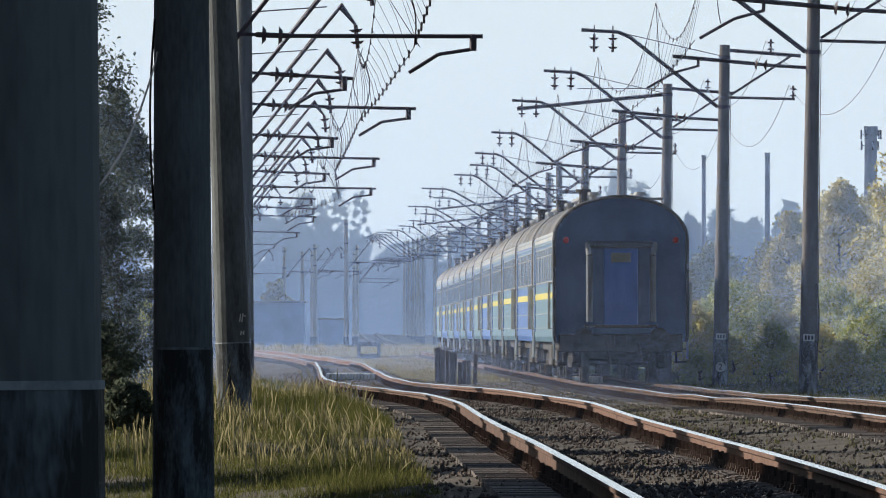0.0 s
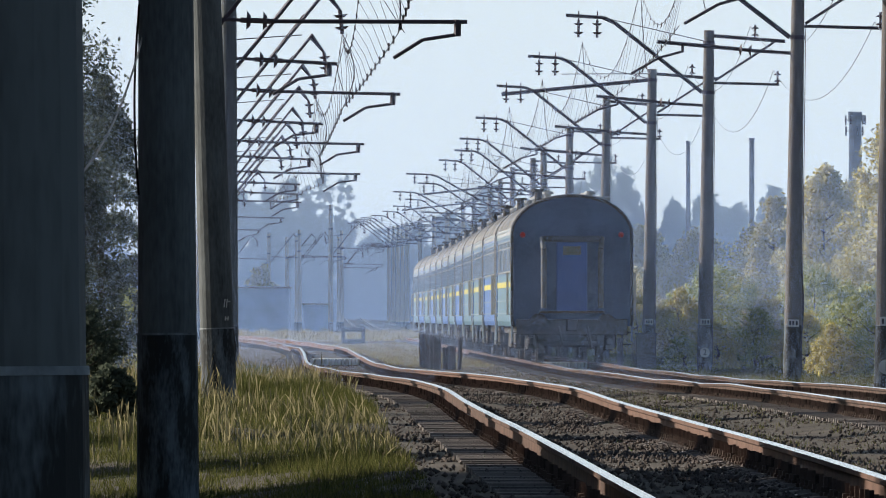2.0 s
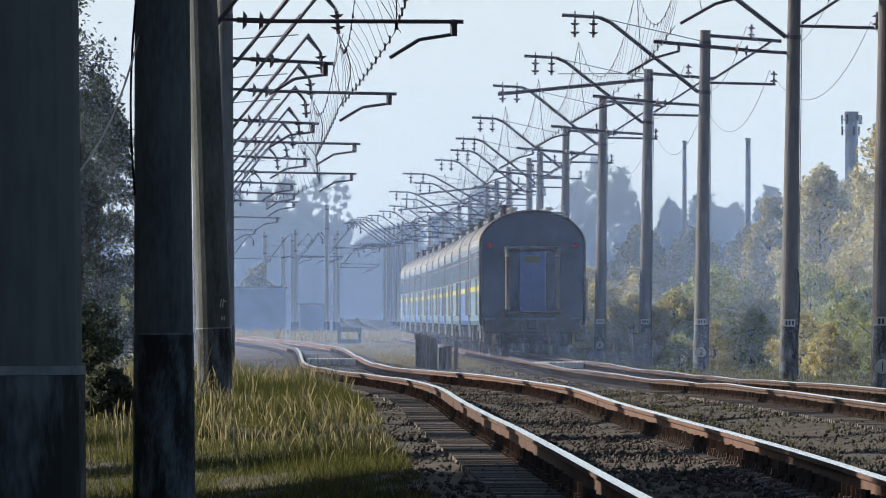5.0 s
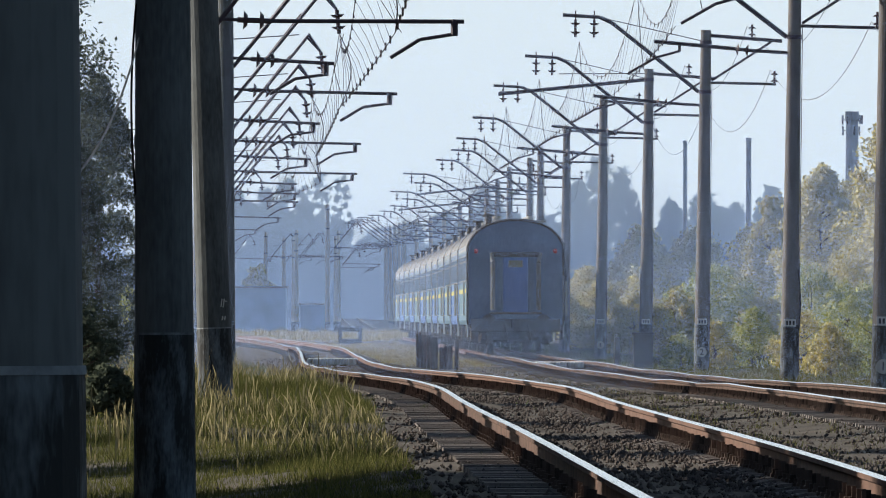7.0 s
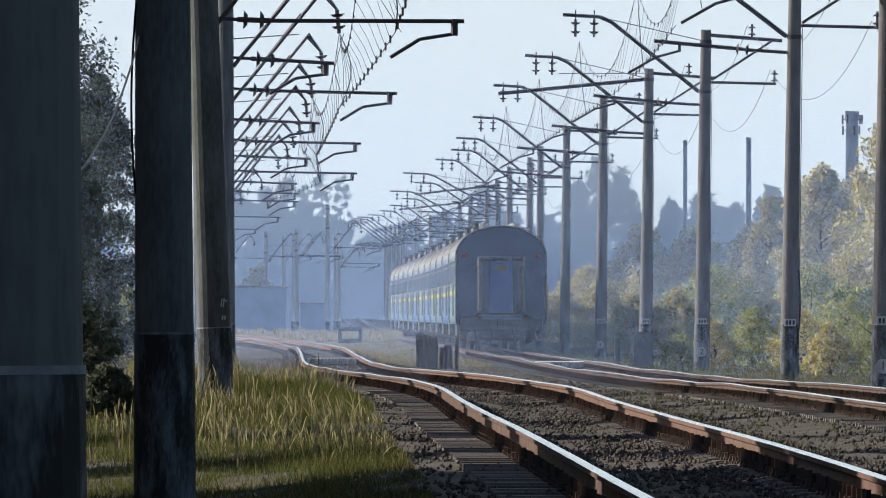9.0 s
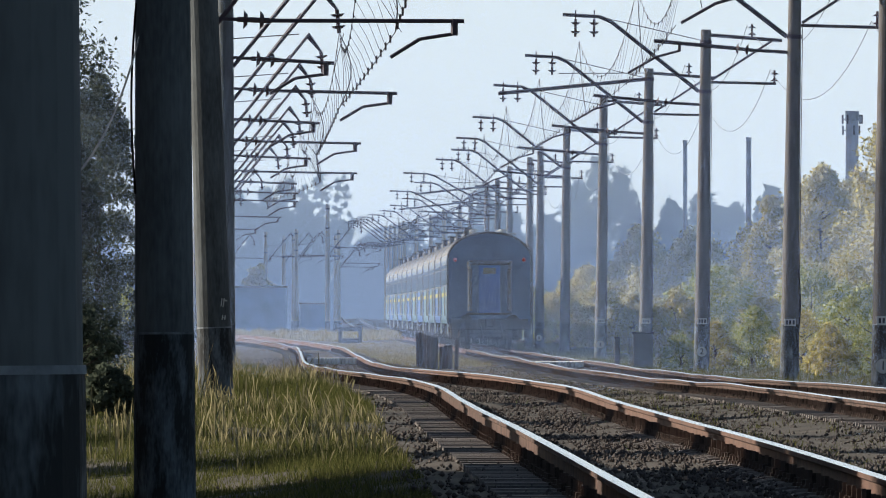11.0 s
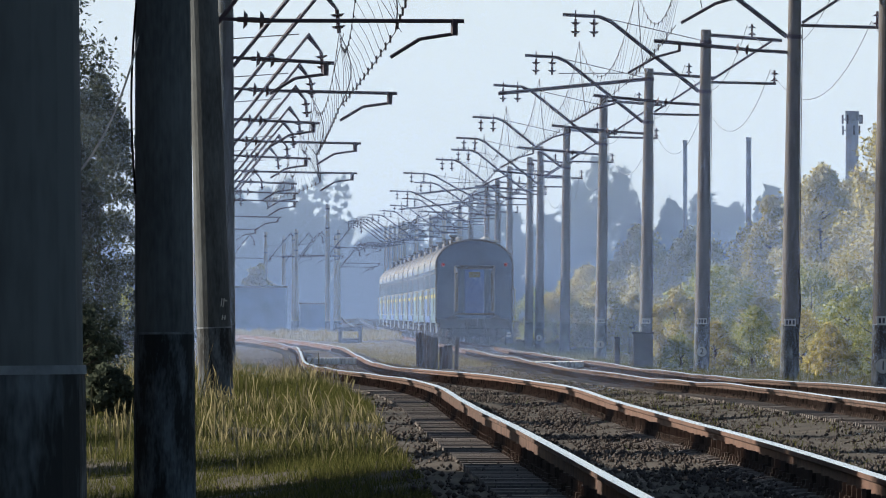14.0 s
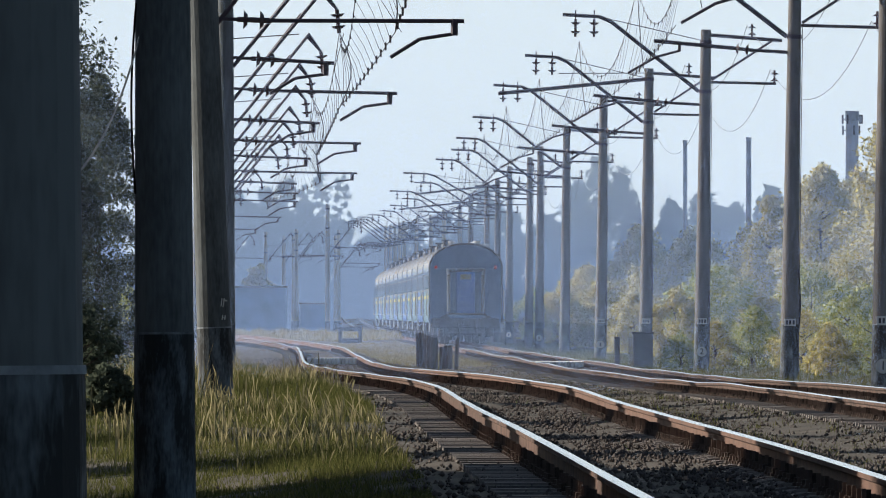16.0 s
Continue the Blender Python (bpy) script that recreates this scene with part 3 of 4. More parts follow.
def build_coach(variant):
    root = new("passenger_coach")
    L = 11.73
    out = section()
    # body shell, split into walls and roof
    bm = bmesh.new()
    a = [bm.verts.new((x, -L, z)) for x, z in out]
    b = [bm.verts.new((x, L, z)) for x, z in out]
    for i in range(len(out) - 1):
        z = (out[i][1] + out[i + 1][1]) / 2
        if z < 3.45:
            bm.faces.new((a[i], b[i], b[i + 1], a[i + 1]))
    bm.faces.new((a[0], a[-1], b[-1], b[0]))
    bmesh.ops.delete(bm, geom=[v for v in bm.verts if not v.link_faces], context="VERTS")
    part("side_wall", bm, M_PALE if variant != 1 else M_BLUE, root, "pale blue ribbed side wall")
    bm = bmesh.new()
    a = [bm.verts.new((x * 1.004, -L, z + 0.004)) for x, z in out]
    b = [bm.verts.new((x * 1.004, L, z + 0.004)) for x, z in out]
    for i in range(len(out) - 1):
        z = (out[i][1] + out[i + 1][1]) / 2
        if z > 3.4:
            f = bm.faces.new((a[i], b[i], b[i + 1], a[i + 1]))
            f.smooth = True
    bmesh.ops.delete(bm, geom=[v for v in bm.verts if not v.link_faces], context="VERTS")
    part("roof", bm, M_ROOF, root, "grey arched roof")
    for y in np.arange(-L + 0.6, L, 2.05):
        bm = bmesh.new()
        prev = None
        for x, z in out[3:-3]:
            p = (x * 1.012, y, z + 0.012)
            if prev:
                rod(bm, prev, p, 0.018, n=4)
            prev = p
        part("roof_seam", bm, M_ROOF, root)
    for end in (-1, 1):
        bm = bmesh.new()
        vs = [bm.verts.new((x * 0.998, end * (L + 0.01), z)) for x, z in out]
        f = bm.faces.new(vs)
        bmesh.ops.solidify(bm, geom=[f], thickness=0.06)
        bmesh.ops.recalc_face_normals(bm, faces=bm.faces)
        ew = part("end_wall", bm, M_END, root, "dark blue end wall")
        y = end * (L + 0.06)
        bm = bmesh.new()
        prev = None
        for x, z in out:
            p = (x * 1.004, y - end * 0.05, z + 0.004)
            if prev:
                rod(bm, prev, p, 0.045, n=5)
            prev = p
        part("end_rim", bm, M_UNDER, root)
        # gangway: two projecting rubber pillars, top roll, door with window and sill
        for s in (-1, 1):
            bm = bmesh.new()
            rod(bm, (s * 0.74, y + end * 0.40, 1.42), (s * 0.74, y + end * 0.40, 2.95), 0.075, n=12)
            rod(bm, (s * 0.74, y + end * 0.40, 2.95), (s * 0.79, y + end * 0.16, 3.25), 0.075, 0.06, n=12)
            part("gangway_pillar", bm, M_PILLAR, root, "gangway buffer tube, coloured paler as if sunlit")
            bm = bmesh.new()
            box(bm, (s * 0.72, y + end * 0.14, 2.2), (0.05, 0.28, 1.56))
            part("gangway_side", bm, M_RUBBER, root)
        bm = bmesh.new()
        rod(bm, (-0.78, y + end * 0.16, 3.22), (0.78, y + end * 0.16, 3.22), 0.085, n=12)
        part("gangway_hood", bm, M_RUBBER, root)
        bm = bmesh.new()
        box(bm, (0, y + end * 0.03, 2.28), (0.80, 0.06, 1.90), bevel=0.02)
        dr = part("gangway_door", bm, M_DOOR, root, "blue gangway door")
        bm = bmesh.new()
        box(bm, (0.0, y + end * 0.075, 2.92), (0.46, 0.02, 0.22), bevel=0.006)
        part("window", bm, M_BRASS if variant == 0 and end < 0 else M_GLASS, dr)
        bm = bmesh.new()
        box(bm, (0, y + end * 0.14, 1.32), (1.7, 0.32, 0.07), bevel=0.01)
        part("footplate", bm, M_UNDER, root)
        for s in (-1, 1):
            bm = bmesh.new()
            bmesh.ops.create_uvsphere(bm, u_segments=10, v_segments=6, radius=0.075, matrix=pose(s * 1.28, y + end * 0.03, 3.33) @ Matrix.Diagonal((1, 0.5, 1, 1)))
            part("tail_lamp", bm, M_RED, root, "unlit red tail lamp")
            bm = bmesh.new()
            rod(bm, (s * 0.88, y, 1.05), (s * 0.88, y + end * 0.45, 1.05), 0.09, n=10)
            rod(bm, (s * 0.88, y + end * 0.45, 1.05), (s * 0.88, y + end * 0.50, 1.05), 0.24, n=16)
            part("buffer", bm, M_UNDER, root)
        bm = bmesh.new()
        box(bm, (0, y - end * 0.1, 0.93), (2.9, 0.25, 0.42), bevel=0.02)
        box(bm, (0, y + end * 0.15, 0.98), (0.30, 0.45, 0.32), bevel=0.03)
        part("buffer_beam", bm, M_UNDER, root)
        for s in (-0.35, 0.4):
            bm = bmesh.new()
            for k in range(6):
                t0, t1 = k / 6, (k + 1) / 6
                f2 = lambda t: (s + 0.1 * math.sin(t * 3), y + end * (0.2 + 0.12 * math.sin(t * 3.1)), 0.95 - 0.55 * math.sin(t * 2.6))
                rod(bm, f2(t0), f2(t1), 0.03, n=6)
            part("brake_hose", bm, M_UNDER, root)
        # corner posts that hang below the skirt, door and handrails on both sides
        for s in (-1, 1):
            bm = bmesh.new()
            box(bm, (s * 1.56, end * (L - 0.05), 2.0), (0.05, 0.12, 2.9), bevel=0.01)
            part("corner_post", bm, M_RIB, root)
            bm = bmesh.new()
            box(bm, (s * 1.558, end * (L - 0.75), 2.25), (0.03, 0.82, 2.1), bevel=0.008)
            d = part("side_door", bm, M_BLUE, root, "blue boarding door")
            bm = bmesh.new()
            box(bm, (s * 1.576, end * (L - 0.75), 2.75), (0.01, 0.5, 0.75), bevel=0.003)
            part("pane", bm, M_GLASS, d)
            for k in (0.22, 1.3):
                bm = bmesh.new()
                rod(bm, (s * 1.66, end * (L - k), 1.25), (s * 1.66, end * (L - k), 2.35), 0.022, n=6)
                for z in (1.27, 2.33):
                    rod(bm, (s * 1.55, end * (L - k), z), (s * 1.66, end * (L - k), z), 0.015, n=4)
                part("handrail", bm, M_CHROME, root)
            bm = bmesh.new()
            for z in (0.48, 0.78, 1.05):
                box(bm, (s * 1.42, end * (L - 0.75), z), (0.26, 0.75, 0.03))
            box(bm, (s * 1.32, end * (L - 0.75), 0.76), (0.03, 0.75, 0.6))
            part("boarding_steps", bm, M_UNDER, root)
    # windows, stripe, ribs
    for s in (-1, 1):
        for k in range(10):
            y = -8.9 + k * 1.98
            bm = bmesh.new()
            box(bm, (s * 1.553, y, 2.78), (0.03, 1.20, 0.86), bevel=0.012)
            w = part("window", bm, M_RIB if k % 4 == 3 and variant == 2 else M_ROOF, root)
            bm = bmesh.new()
            box(bm, (s * 1.571, y, 2.70), (0.012, 1.08, 0.60))
            box(bm, (s * 1.571, y, 3.10), (0.012, 1.08, 0.15))
            part("pane", bm, M_GLASS, w)
        bm = bmesh.new()
        box(bm, (s * 1.552, 0, 2.05), (0.012, 2 * L - 0.2, 0.15))
        part("stripe", bm, M_YELLOW, root, "yellow stripe")
        bm = bmesh.new()
        box(bm, (s * 1.551, 0, 2.80), (0.008, 2 * L - 3.2, 1.02))
        part("window_band", bm, M_BAND, root, "blue band between the windows")
        for z in (1.28, 1.62, 3.30, 3.47):
            bm = bmesh.new()
            box(bm, (s * (1.557 if z < 3.4 else 1.55), 0, z), (0.022, 2 * L - 0.1, 0.022 if z < 3.4 else 0.035))
            part("rib", bm, M_RIB, root, "thin pale rib")
    # underframe
    bm = bmesh.new()
    box(bm, (0, 0, 0.86), (2.7, 2 * L - 0.4, 0.22))
    for y, l, w in ((-3.4, 2.2, 0.7), (0.4, 3.0, 0.8), (4.2, 1.6, 0.6)):
        for s in (-1, 1):
            box(bm, (s * 1.0, y + s * 0.3, 0.62), (w, l, 0.5), bevel=0.03)
    part("underframe", bm, M_UNDER, root)
    for yb in (-8.5, 8.5):
        bm = bmesh.new()
        for s in (-1, 1):
            box(bm, (s * 1.02, yb, 0.56), (0.16, 3.0, 0.22), bevel=0.03)
            for dy in (-0.55, 0.55):
                rod(bm, (s * 1.02, yb + dy, 0.35), (s * 1.02, yb + dy, 0.78), 0.12, n=10)
            for dy in (-1.2, 1.2):
                box(bm, (s * 1.02, yb + dy, 0.475), (0.24, 0.34, 0.32), bevel=0.04)
        box(bm, (0, yb, 0.55), (2.0, 0.5, 0.25))
        bg = part("bogie", bm, M_UNDER, root)
        for dy in (-1.2, 1.2):
            bm = bmesh.new()
            for s in (-1, 1):
                rod(bm, (s * 0.72, yb + dy, 0.475), (s * 0.86, yb + dy, 0.475), 0.475, n=24)
                rod(bm, (s * 0.70, yb + dy, 0.475), (s * 0.72, yb + dy, 0.475), 0.505, n=24)
            rod(bm, (-0.8, yb + dy, 0.475), (0.8, yb + dy, 0.475), 0.08, n=10)
            part("wheelset", bm, M_UNDER, bg)
    # roof fittings: stove chimney, vents, end hatch
    bm = bmesh.new()
    rod(bm, (-0.85, -L + 1.0, 4.1), (-0.85, -L + 1.0, 4.46), 0.10, n=12)
    rod(bm, (-0.85, -L + 1.0, 4.46), (-0.85, -L + 1.0, 4.53), 0.18, n=12)
    part("stove_chimney", bm, M_UNDER, root)
    for y in np.arange(-8, 9, 4.0):
        for x in (-0.55, 0.55):
            bm = bmesh.new()
            rod(bm, (x, y, 4.22), (x, y, 4.42), 0.09, n=10)
            rod(bm, (x, y, 4.42), (x, y, 4.50), 0.17, 0.12, n=12)
            part("roof_vent", bm, M_ROOF, root)
    bm = bmesh.new()
    box(bm, (0.55, -L + 0.35, 4.30), (0.9, 0.6, 0.06), bevel=0.02)
    part("roof_hatch", bm, M_ROOF, root)
    return root


def build_train():
    base = [build_coach(0), build_coach(1), build_coach(2)]
    train = []
    for k in range(12):
        train.append(base[k] if k < 3 else copy_thing(base[1 + k % 2], Matrix()))
    for k, c in enumerate(train):
        tagged(c, "pale blue passenger coach with yellow stripe, last of the train" if k == 0 else "pale blue passenger coach with yellow stripe and grey roof", "railway coach", "coaches of the train")
    return train


def rear(t):
    """Where the last coach's rear end stands along the line."""
    return 290.0 + 16.45 * t - 0.0717 * t * t


def coach_pose(t, k):
    y = rear(t) + 0.3 + COACH * (k + 0.5)
    p, q = [Vector((float(track_b_x(v)), v, float(track_b_z(v)))) for v in (y - 8.5, y + 8.5)]
    d, m = q - p, (p + q) / 2
    return pose(m.x, m.y, m.z, math.degrees(math.atan2(d.z, d.y)), 0, math.degrees(math.atan2(-d.x, d.y)))


# ================= vegetation =================


def leaf_quads(centers, size, rng, flat=0.0, long=1.6):
    """A small bent leaf at each place."""
    n = len(centers)
    u = rng.normal(size=(n, 3))
    u[:, 2] *= 1 - flat
    u /= np.linalg.norm(u, axis=1)[:, None]
    w = np.cross(u, rng.normal(size=(n, 3)))
    w /= np.linalg.norm(w, axis=1)[:, None] + 1e-9
    s = size * rng.uniform(0.6, 1.4, (n, 1))
    v = np.stack([centers - u * s * long * 0.5, centers + w * s * 0.4, centers + u * s * long * 0.5, centers - w * s * 0.4], 1).reshape(-1, 3)
    return v, np.arange(n * 4).reshape(n, 4)


def crown_points(rng, n, clumps, cx, cy, z0, z1, r, ragged=0.5, top=0.35):
    """Leaf places gathered in clumps inside an uneven crown."""
    pts = []
    per = n // clumps
    for _ in range(clumps):
        u = rng.uniform(0, 1)
        prof = (math.sin(math.pi * min(1, 0.12 + u * 0.88)) ** 0.6) * (1 - top * u)
        a, d = rng.uniform(0, 2 * math.pi), r * prof * math.sqrt(rng.uniform(0.05, 1.0))
        c = np.array((cx + d * math.cos(a), cy + d * math.sin(a), z0 + (z1 - z0) * u))
        spread = r * rng.uniform(0.12, 0.26)
        g = rng.normal(size=(per, 3))
        g *= (rng.random((per, 1)) ** 0.45 + 0.2 * rng.normal(size=(per, 1))) / np.linalg.norm(g, axis=1)[:, None] * rng.uniform(0.75, 1.25, (1, 3))
        pts.append(c + g * spread * (1, 1, 0.8 + ragged * 0.4))
    return np.concatenate(pts)


def tree(x, y, height, r, n, leaf, material, seed, label, group="", clumps=60, low=0.15, name="tree", category="tree", top=0.35, z=None):
    rng = np.random.default_rng(seed)
    zb = base_z(x, y) if z is None else z
    root = new(name)
    root.location = (x, y, zb)
    tagged(root, label, category, group)
    bm = bmesh.new()
    pts = [(0, 0, -0.2)]
    for k in range(1, 6):
        pts.append((rng.normal(0, 0.05 * r), rng.normal(0, 0.05 * r), height * 0.85 * k / 5))
    tr = max(0.05, height * 0.018)
    for k in range(5):
        rod(bm, pts[k], pts[k + 1], tr * (1 - k / 5.5), tr * (1 - (k + 1) / 5.5), 8)
    for k in range(14):
        zz = height * rng.uniform(low + 0.05, 0.8)
        a, d = rng.uniform(0, 6.28), r * rng.uniform(0.4, 0.85) * (1 - 0.5 * zz / height)
        mid = (d * 0.5 * math.cos(a), d * 0.5 * math.sin(a), zz + d * 0.25)
        rod(bm, (0, 0, zz), mid, tr * 0.35, tr * 0.2, 5)
        rod(bm, mid, (d * math.cos(a + 0.2), d * math.sin(a + 0.2), zz + d * 0.6), tr * 0.2, tr * 0.06, 5)
    part("trunk", bm, M_BARK, root)
    v, f = leaf_quads(crown_points(rng, n, clumps, 0, 0, height * low, height, r, top=top), leaf, rng)
    soup("crown", v, f, material, root)
    return root


def build_vegetation():
    # willows on the left bank
    for i, (x, y, h, r) in enumerate([(-8.6, 262, 9.6, 2.3), (-7.7, 240, 5.2, 1.5), (-9.6, 250, 8.0, 2.4), (-7.9, 285, 6.8, 1.3), (-11.5, 270, 9.5, 2.6)]):
        tree(x, y, h, r, 26000, 0.066, L_WILLOW, 20 + i, "grey-green willow with small narrow leaves", "willows on the bank", 240, 0.04, "willow_tree", "tree", 0.3)
    for i, (x, y, h, r) in enumerate([(-7.2, 18, 9.5, 3.0), (-8.0, 32, 10.5, 3.0), (-9.2, 46, 10.5, 3.2), (-7.8, 58, 9.4, 2.8), (-9.0, 70, 10.6, 3.0), (-8.0, 82, 10.0, 2.8), (-12.4, 26, 11.5, 3.2), (-12.6, 39, 11.8, 3.2), (-12.4, 52, 11.5, 3.2), (-12.8, 64, 11.6, 3.2), (-12.5, 76, 11.8, 3.2), (-12.4, 88, 11.6, 3.2), (-9.4, 92, 10.6, 2.5), (-10.0, 104, 10.0, 2.0), (-10.5, 118, 9.5, 2.2), (-10.2, 133, 8.0, 1.2), (-10.5, 156, 8.5, 1.6), (-10.2, 176, 8.5, 1.4), (-10.2, 208, 8.8, 1.7)]):
        tree(x, y, h, r, 4500, 0.88 if y < 95 else 0.56, L_WILLOW, 220 + i, "grey-green willow with small narrow leaves", "willows on the bank", 300, 0.05, "willow_tree", "tree", 0.3)
    for i, (x, y, h, r) in enumerate([(-6.2, 205, 2.0, 1.1), (-7.2, 230, 2.6, 1.4), (-8.4, 330, 2.2, 1.4), (-4.9, 165, 1.2, 0.7), (-3.45, 128, 0.5, 0.35)]):
        tree(x, y, h, r, 6000, 0.045, L_BUSH if i == 2 else L_WILLOW, 40 + i, "low green bush among tall weeds", "bushes on the bank", 50, 0.02, "bush", "bush", 0.5)
    # right: bushes behind the masts, then taller trees
    rows = [(14.7, 446, 2.6, 2.2), (17.0, 466, 2.8, 2.4), (12.8, 500, 2.2, 1.6), (15.4, 526, 3.5, 2.7), (13.4, 580, 3.1, 2.3), (17.3, 540, 3.8, 3.1), (19.7, 513, 3.2, 2.7), (8.9, 480, 2.4, 1.7), (7.9, 520, 2.3, 1.5),
            (10.6, 500, 3.3, 2.4), (7.6, 600, 3.0, 1.8), (9.4, 610, 3.6, 2.3), (12.4, 560, 3.6, 2.6), (6.6, 690, 3.0, 1.8), (8.4, 720, 4.2, 2.4), (6.0, 800, 3.2, 2.0)]
    for i, (x, y, h, r) in enumerate(rows):
        tree(x, y, h, r, 9000, 0.09, (L_BUSH, L_YELLOW, L_OLIVE)[i % 3], 60 + i, "bushy green and yellowing shrub behind the masts", "shrubs along the fence", 55, 0.01, "shrub", "bush", 0.3)
    for i, (x, y, h, r) in enumerate([(6.7, 352, 0.95, 0.7), (7.9, 362, 1.3, 0.9), (9.3, 372, 1.7, 1.1), (10.6, 366, 1.6, 1.2), (12.4, 380, 2.0, 1.4), (9.9, 318, 1.2, 0.9), (11.3, 322, 1.6, 1.2)]):
        tree(x, y, h, r, 5000, 0.06, L_YELLOW if i % 2 else L_BUSH, 240 + i, "sunlit yellow-green shrub at the foot of the masts", "shrubs along the fence", 60, 0.01, "shrub", "bush", 0.4)
    for i, (x, y, h, r) in enumerate([(27.0, 738, 13.2, 4.3), (29.3, 767, 14.7, 4.8), (23.6, 774, 10.4, 3.4), (22.2, 838, 9.1, 2.8), (28.1, 852, 10.6, 4.3), (33.2, 795, 11.4, 4.3), (22.7, 909, 7.4, 4.0), (19.9, 980, 7.7, 4.0), (24.8, 682, 7.7, 3.4), (17.3, 1079, 8.6, 3.7)]):
        tree(x, y, h, r, 24000, 0.18, L_OLIVE if i % 3 else L_YELLOW, 90 + i, "dense olive tree in thin haze", "trees beyond the shrubs", 130, 0.03, "tree", "tree", 0.35)
    tree(-15.0, 1010, 5.4, 2.1, 7000, 0.24, L_YELLOW, 205, "yellowing round tree behind the building", "", 50, 0.1)
    # blue distance
    for i, (x, y, h, r) in enumerate([(16.5, 1298, 17.1, 3.3), (18.9, 1320, 15.4, 2.9), (14.1, 1309, 14.3, 2.9), (20.9, 1353, 11.0, 2.6), (11.6, 1364, 9.9, 2.9)]):
        tree(x, y, h, r, 7000, 0.27, L_FAR, 120 + i, "tall distant poplar, blue with haze", "distant trees", 130, 0.05, "poplar_tree", "tree", 0.3)
    for i, (x, y, h) in enumerate([(21.6, 1375, 12.5), (22.7, 1386, 10.6)]):
        rng2 = np.random.default_rng(140 + i)
        u = rng2.uniform(0, 1, 5000) ** 0.7
        a = rng2.uniform(0, 6.28, 5000)
        lay = np.floor(u * 14) / 14
        rad = (1.02 - u) * 2.2 * (0.45 + 0.55 * (u * 14 % 1)[::1]) * rng2.uniform(0.3, 1, 5000)
        root = new("spruce_tree")
        root.location = (x, y, base_z(x, y))
        tagged(root, "pointed dark spruce in distant haze", "tree", "distant trees")
        bm = bmesh.new()
        rod(bm, (0, 0, -0.2), (0, 0, h), 0.16, 0.02, 8)
        part("trunk", bm, M_BARK, root)
        v, f = leaf_quads(np.stack([rad * np.cos(a), rad * np.sin(a), h * (0.06 + 0.94 * (1 - (1 - u) * 1.0))], 1), 0.2, rng2)
        soup("crown", v, f, L_FAR, root)
    for i, (x, y, h, r) in enumerate([(26.4, 1430, 12.1, 3.3), (30.3, 1441, 13.6, 3.7), (34.1, 1452, 12.3, 3.3), (38.1, 1463, 11.6, 3.7), (24.2, 1441, 7.7, 2.6), (31.9, 1419, 9.9, 4.0)]):
        tree(x, y, h, r, 6000, 0.32, L_FAR, 150 + i, "distant broad tree, blue with haze", "distant trees", 110, 0.05, "tree", "tree", 0.35)
    for i, (x, y, h, r) in enumerate([(-21.5, 1500, 17.0, 2.6), (-19.0, 1520, 18.5, 2.8), (-16.8, 1510, 17.5, 2.4), (-14.6, 1500, 19.0, 2.3), (-12.2, 1490, 18.6, 1.8), (-17.8, 1540, 15.0, 3.0)]):
        tree(x, y, h, r, 4500, 0.26, L_FAR, 170 + i, "tall thin poplar with gaps, pale with haze", "poplars in the distance", 90, 0.10, "poplar_tree", "tree", 0.1)
    rng = np.random.default_rng(5)
    c = []
    for x in np.arange(-110, 110, 2.0):
        y = 1650 + rng.uniform(-60, 120)
        h = 11 + 3 * math.sin(x * 0.21) + rng.uniform(-2.5, 2.5)
        c.append(crown_points(rng, 900, 30, x, y, 2.0, 3.5 + h, 3.6))
    v, f = leaf_quads(np.concatenate(c), 1.1, rng)
    tagged(soup("far_woods", v, f, L_FAR), "far belt of woods, blue with haze", "woods", kind="stuff")
    # far ridge
    bm = bmesh.new()
    xs = np.linspace(-420, 420, 90)
    lo, mid, hi = [], [], []
    for x in xs:
        h = 46 + 9 * math.sin(x * 0.011 + 0.9) + 4 * math.sin(x * 0.043) + 1.2 * math.sin(x * 0.17)
        lo.append(bm.verts.new((x, 4300, 10)))
        mid.append(bm.verts.new((x, 4450, h * 0.6)))
        hi.append(bm.verts.new((x, 4600, h)))
    for r1, r2 in ((lo, mid), (mid, hi)):
        for k in range(len(xs) - 1):
            bm.faces.new((r1[k], r1[k + 1], r2[k + 1], r2[k]))
    tagged(part("far_ridge", bm, M_RIDGE, smooth=True), "far wooded ridge nearly lost in haze", "hill", kind="structure")


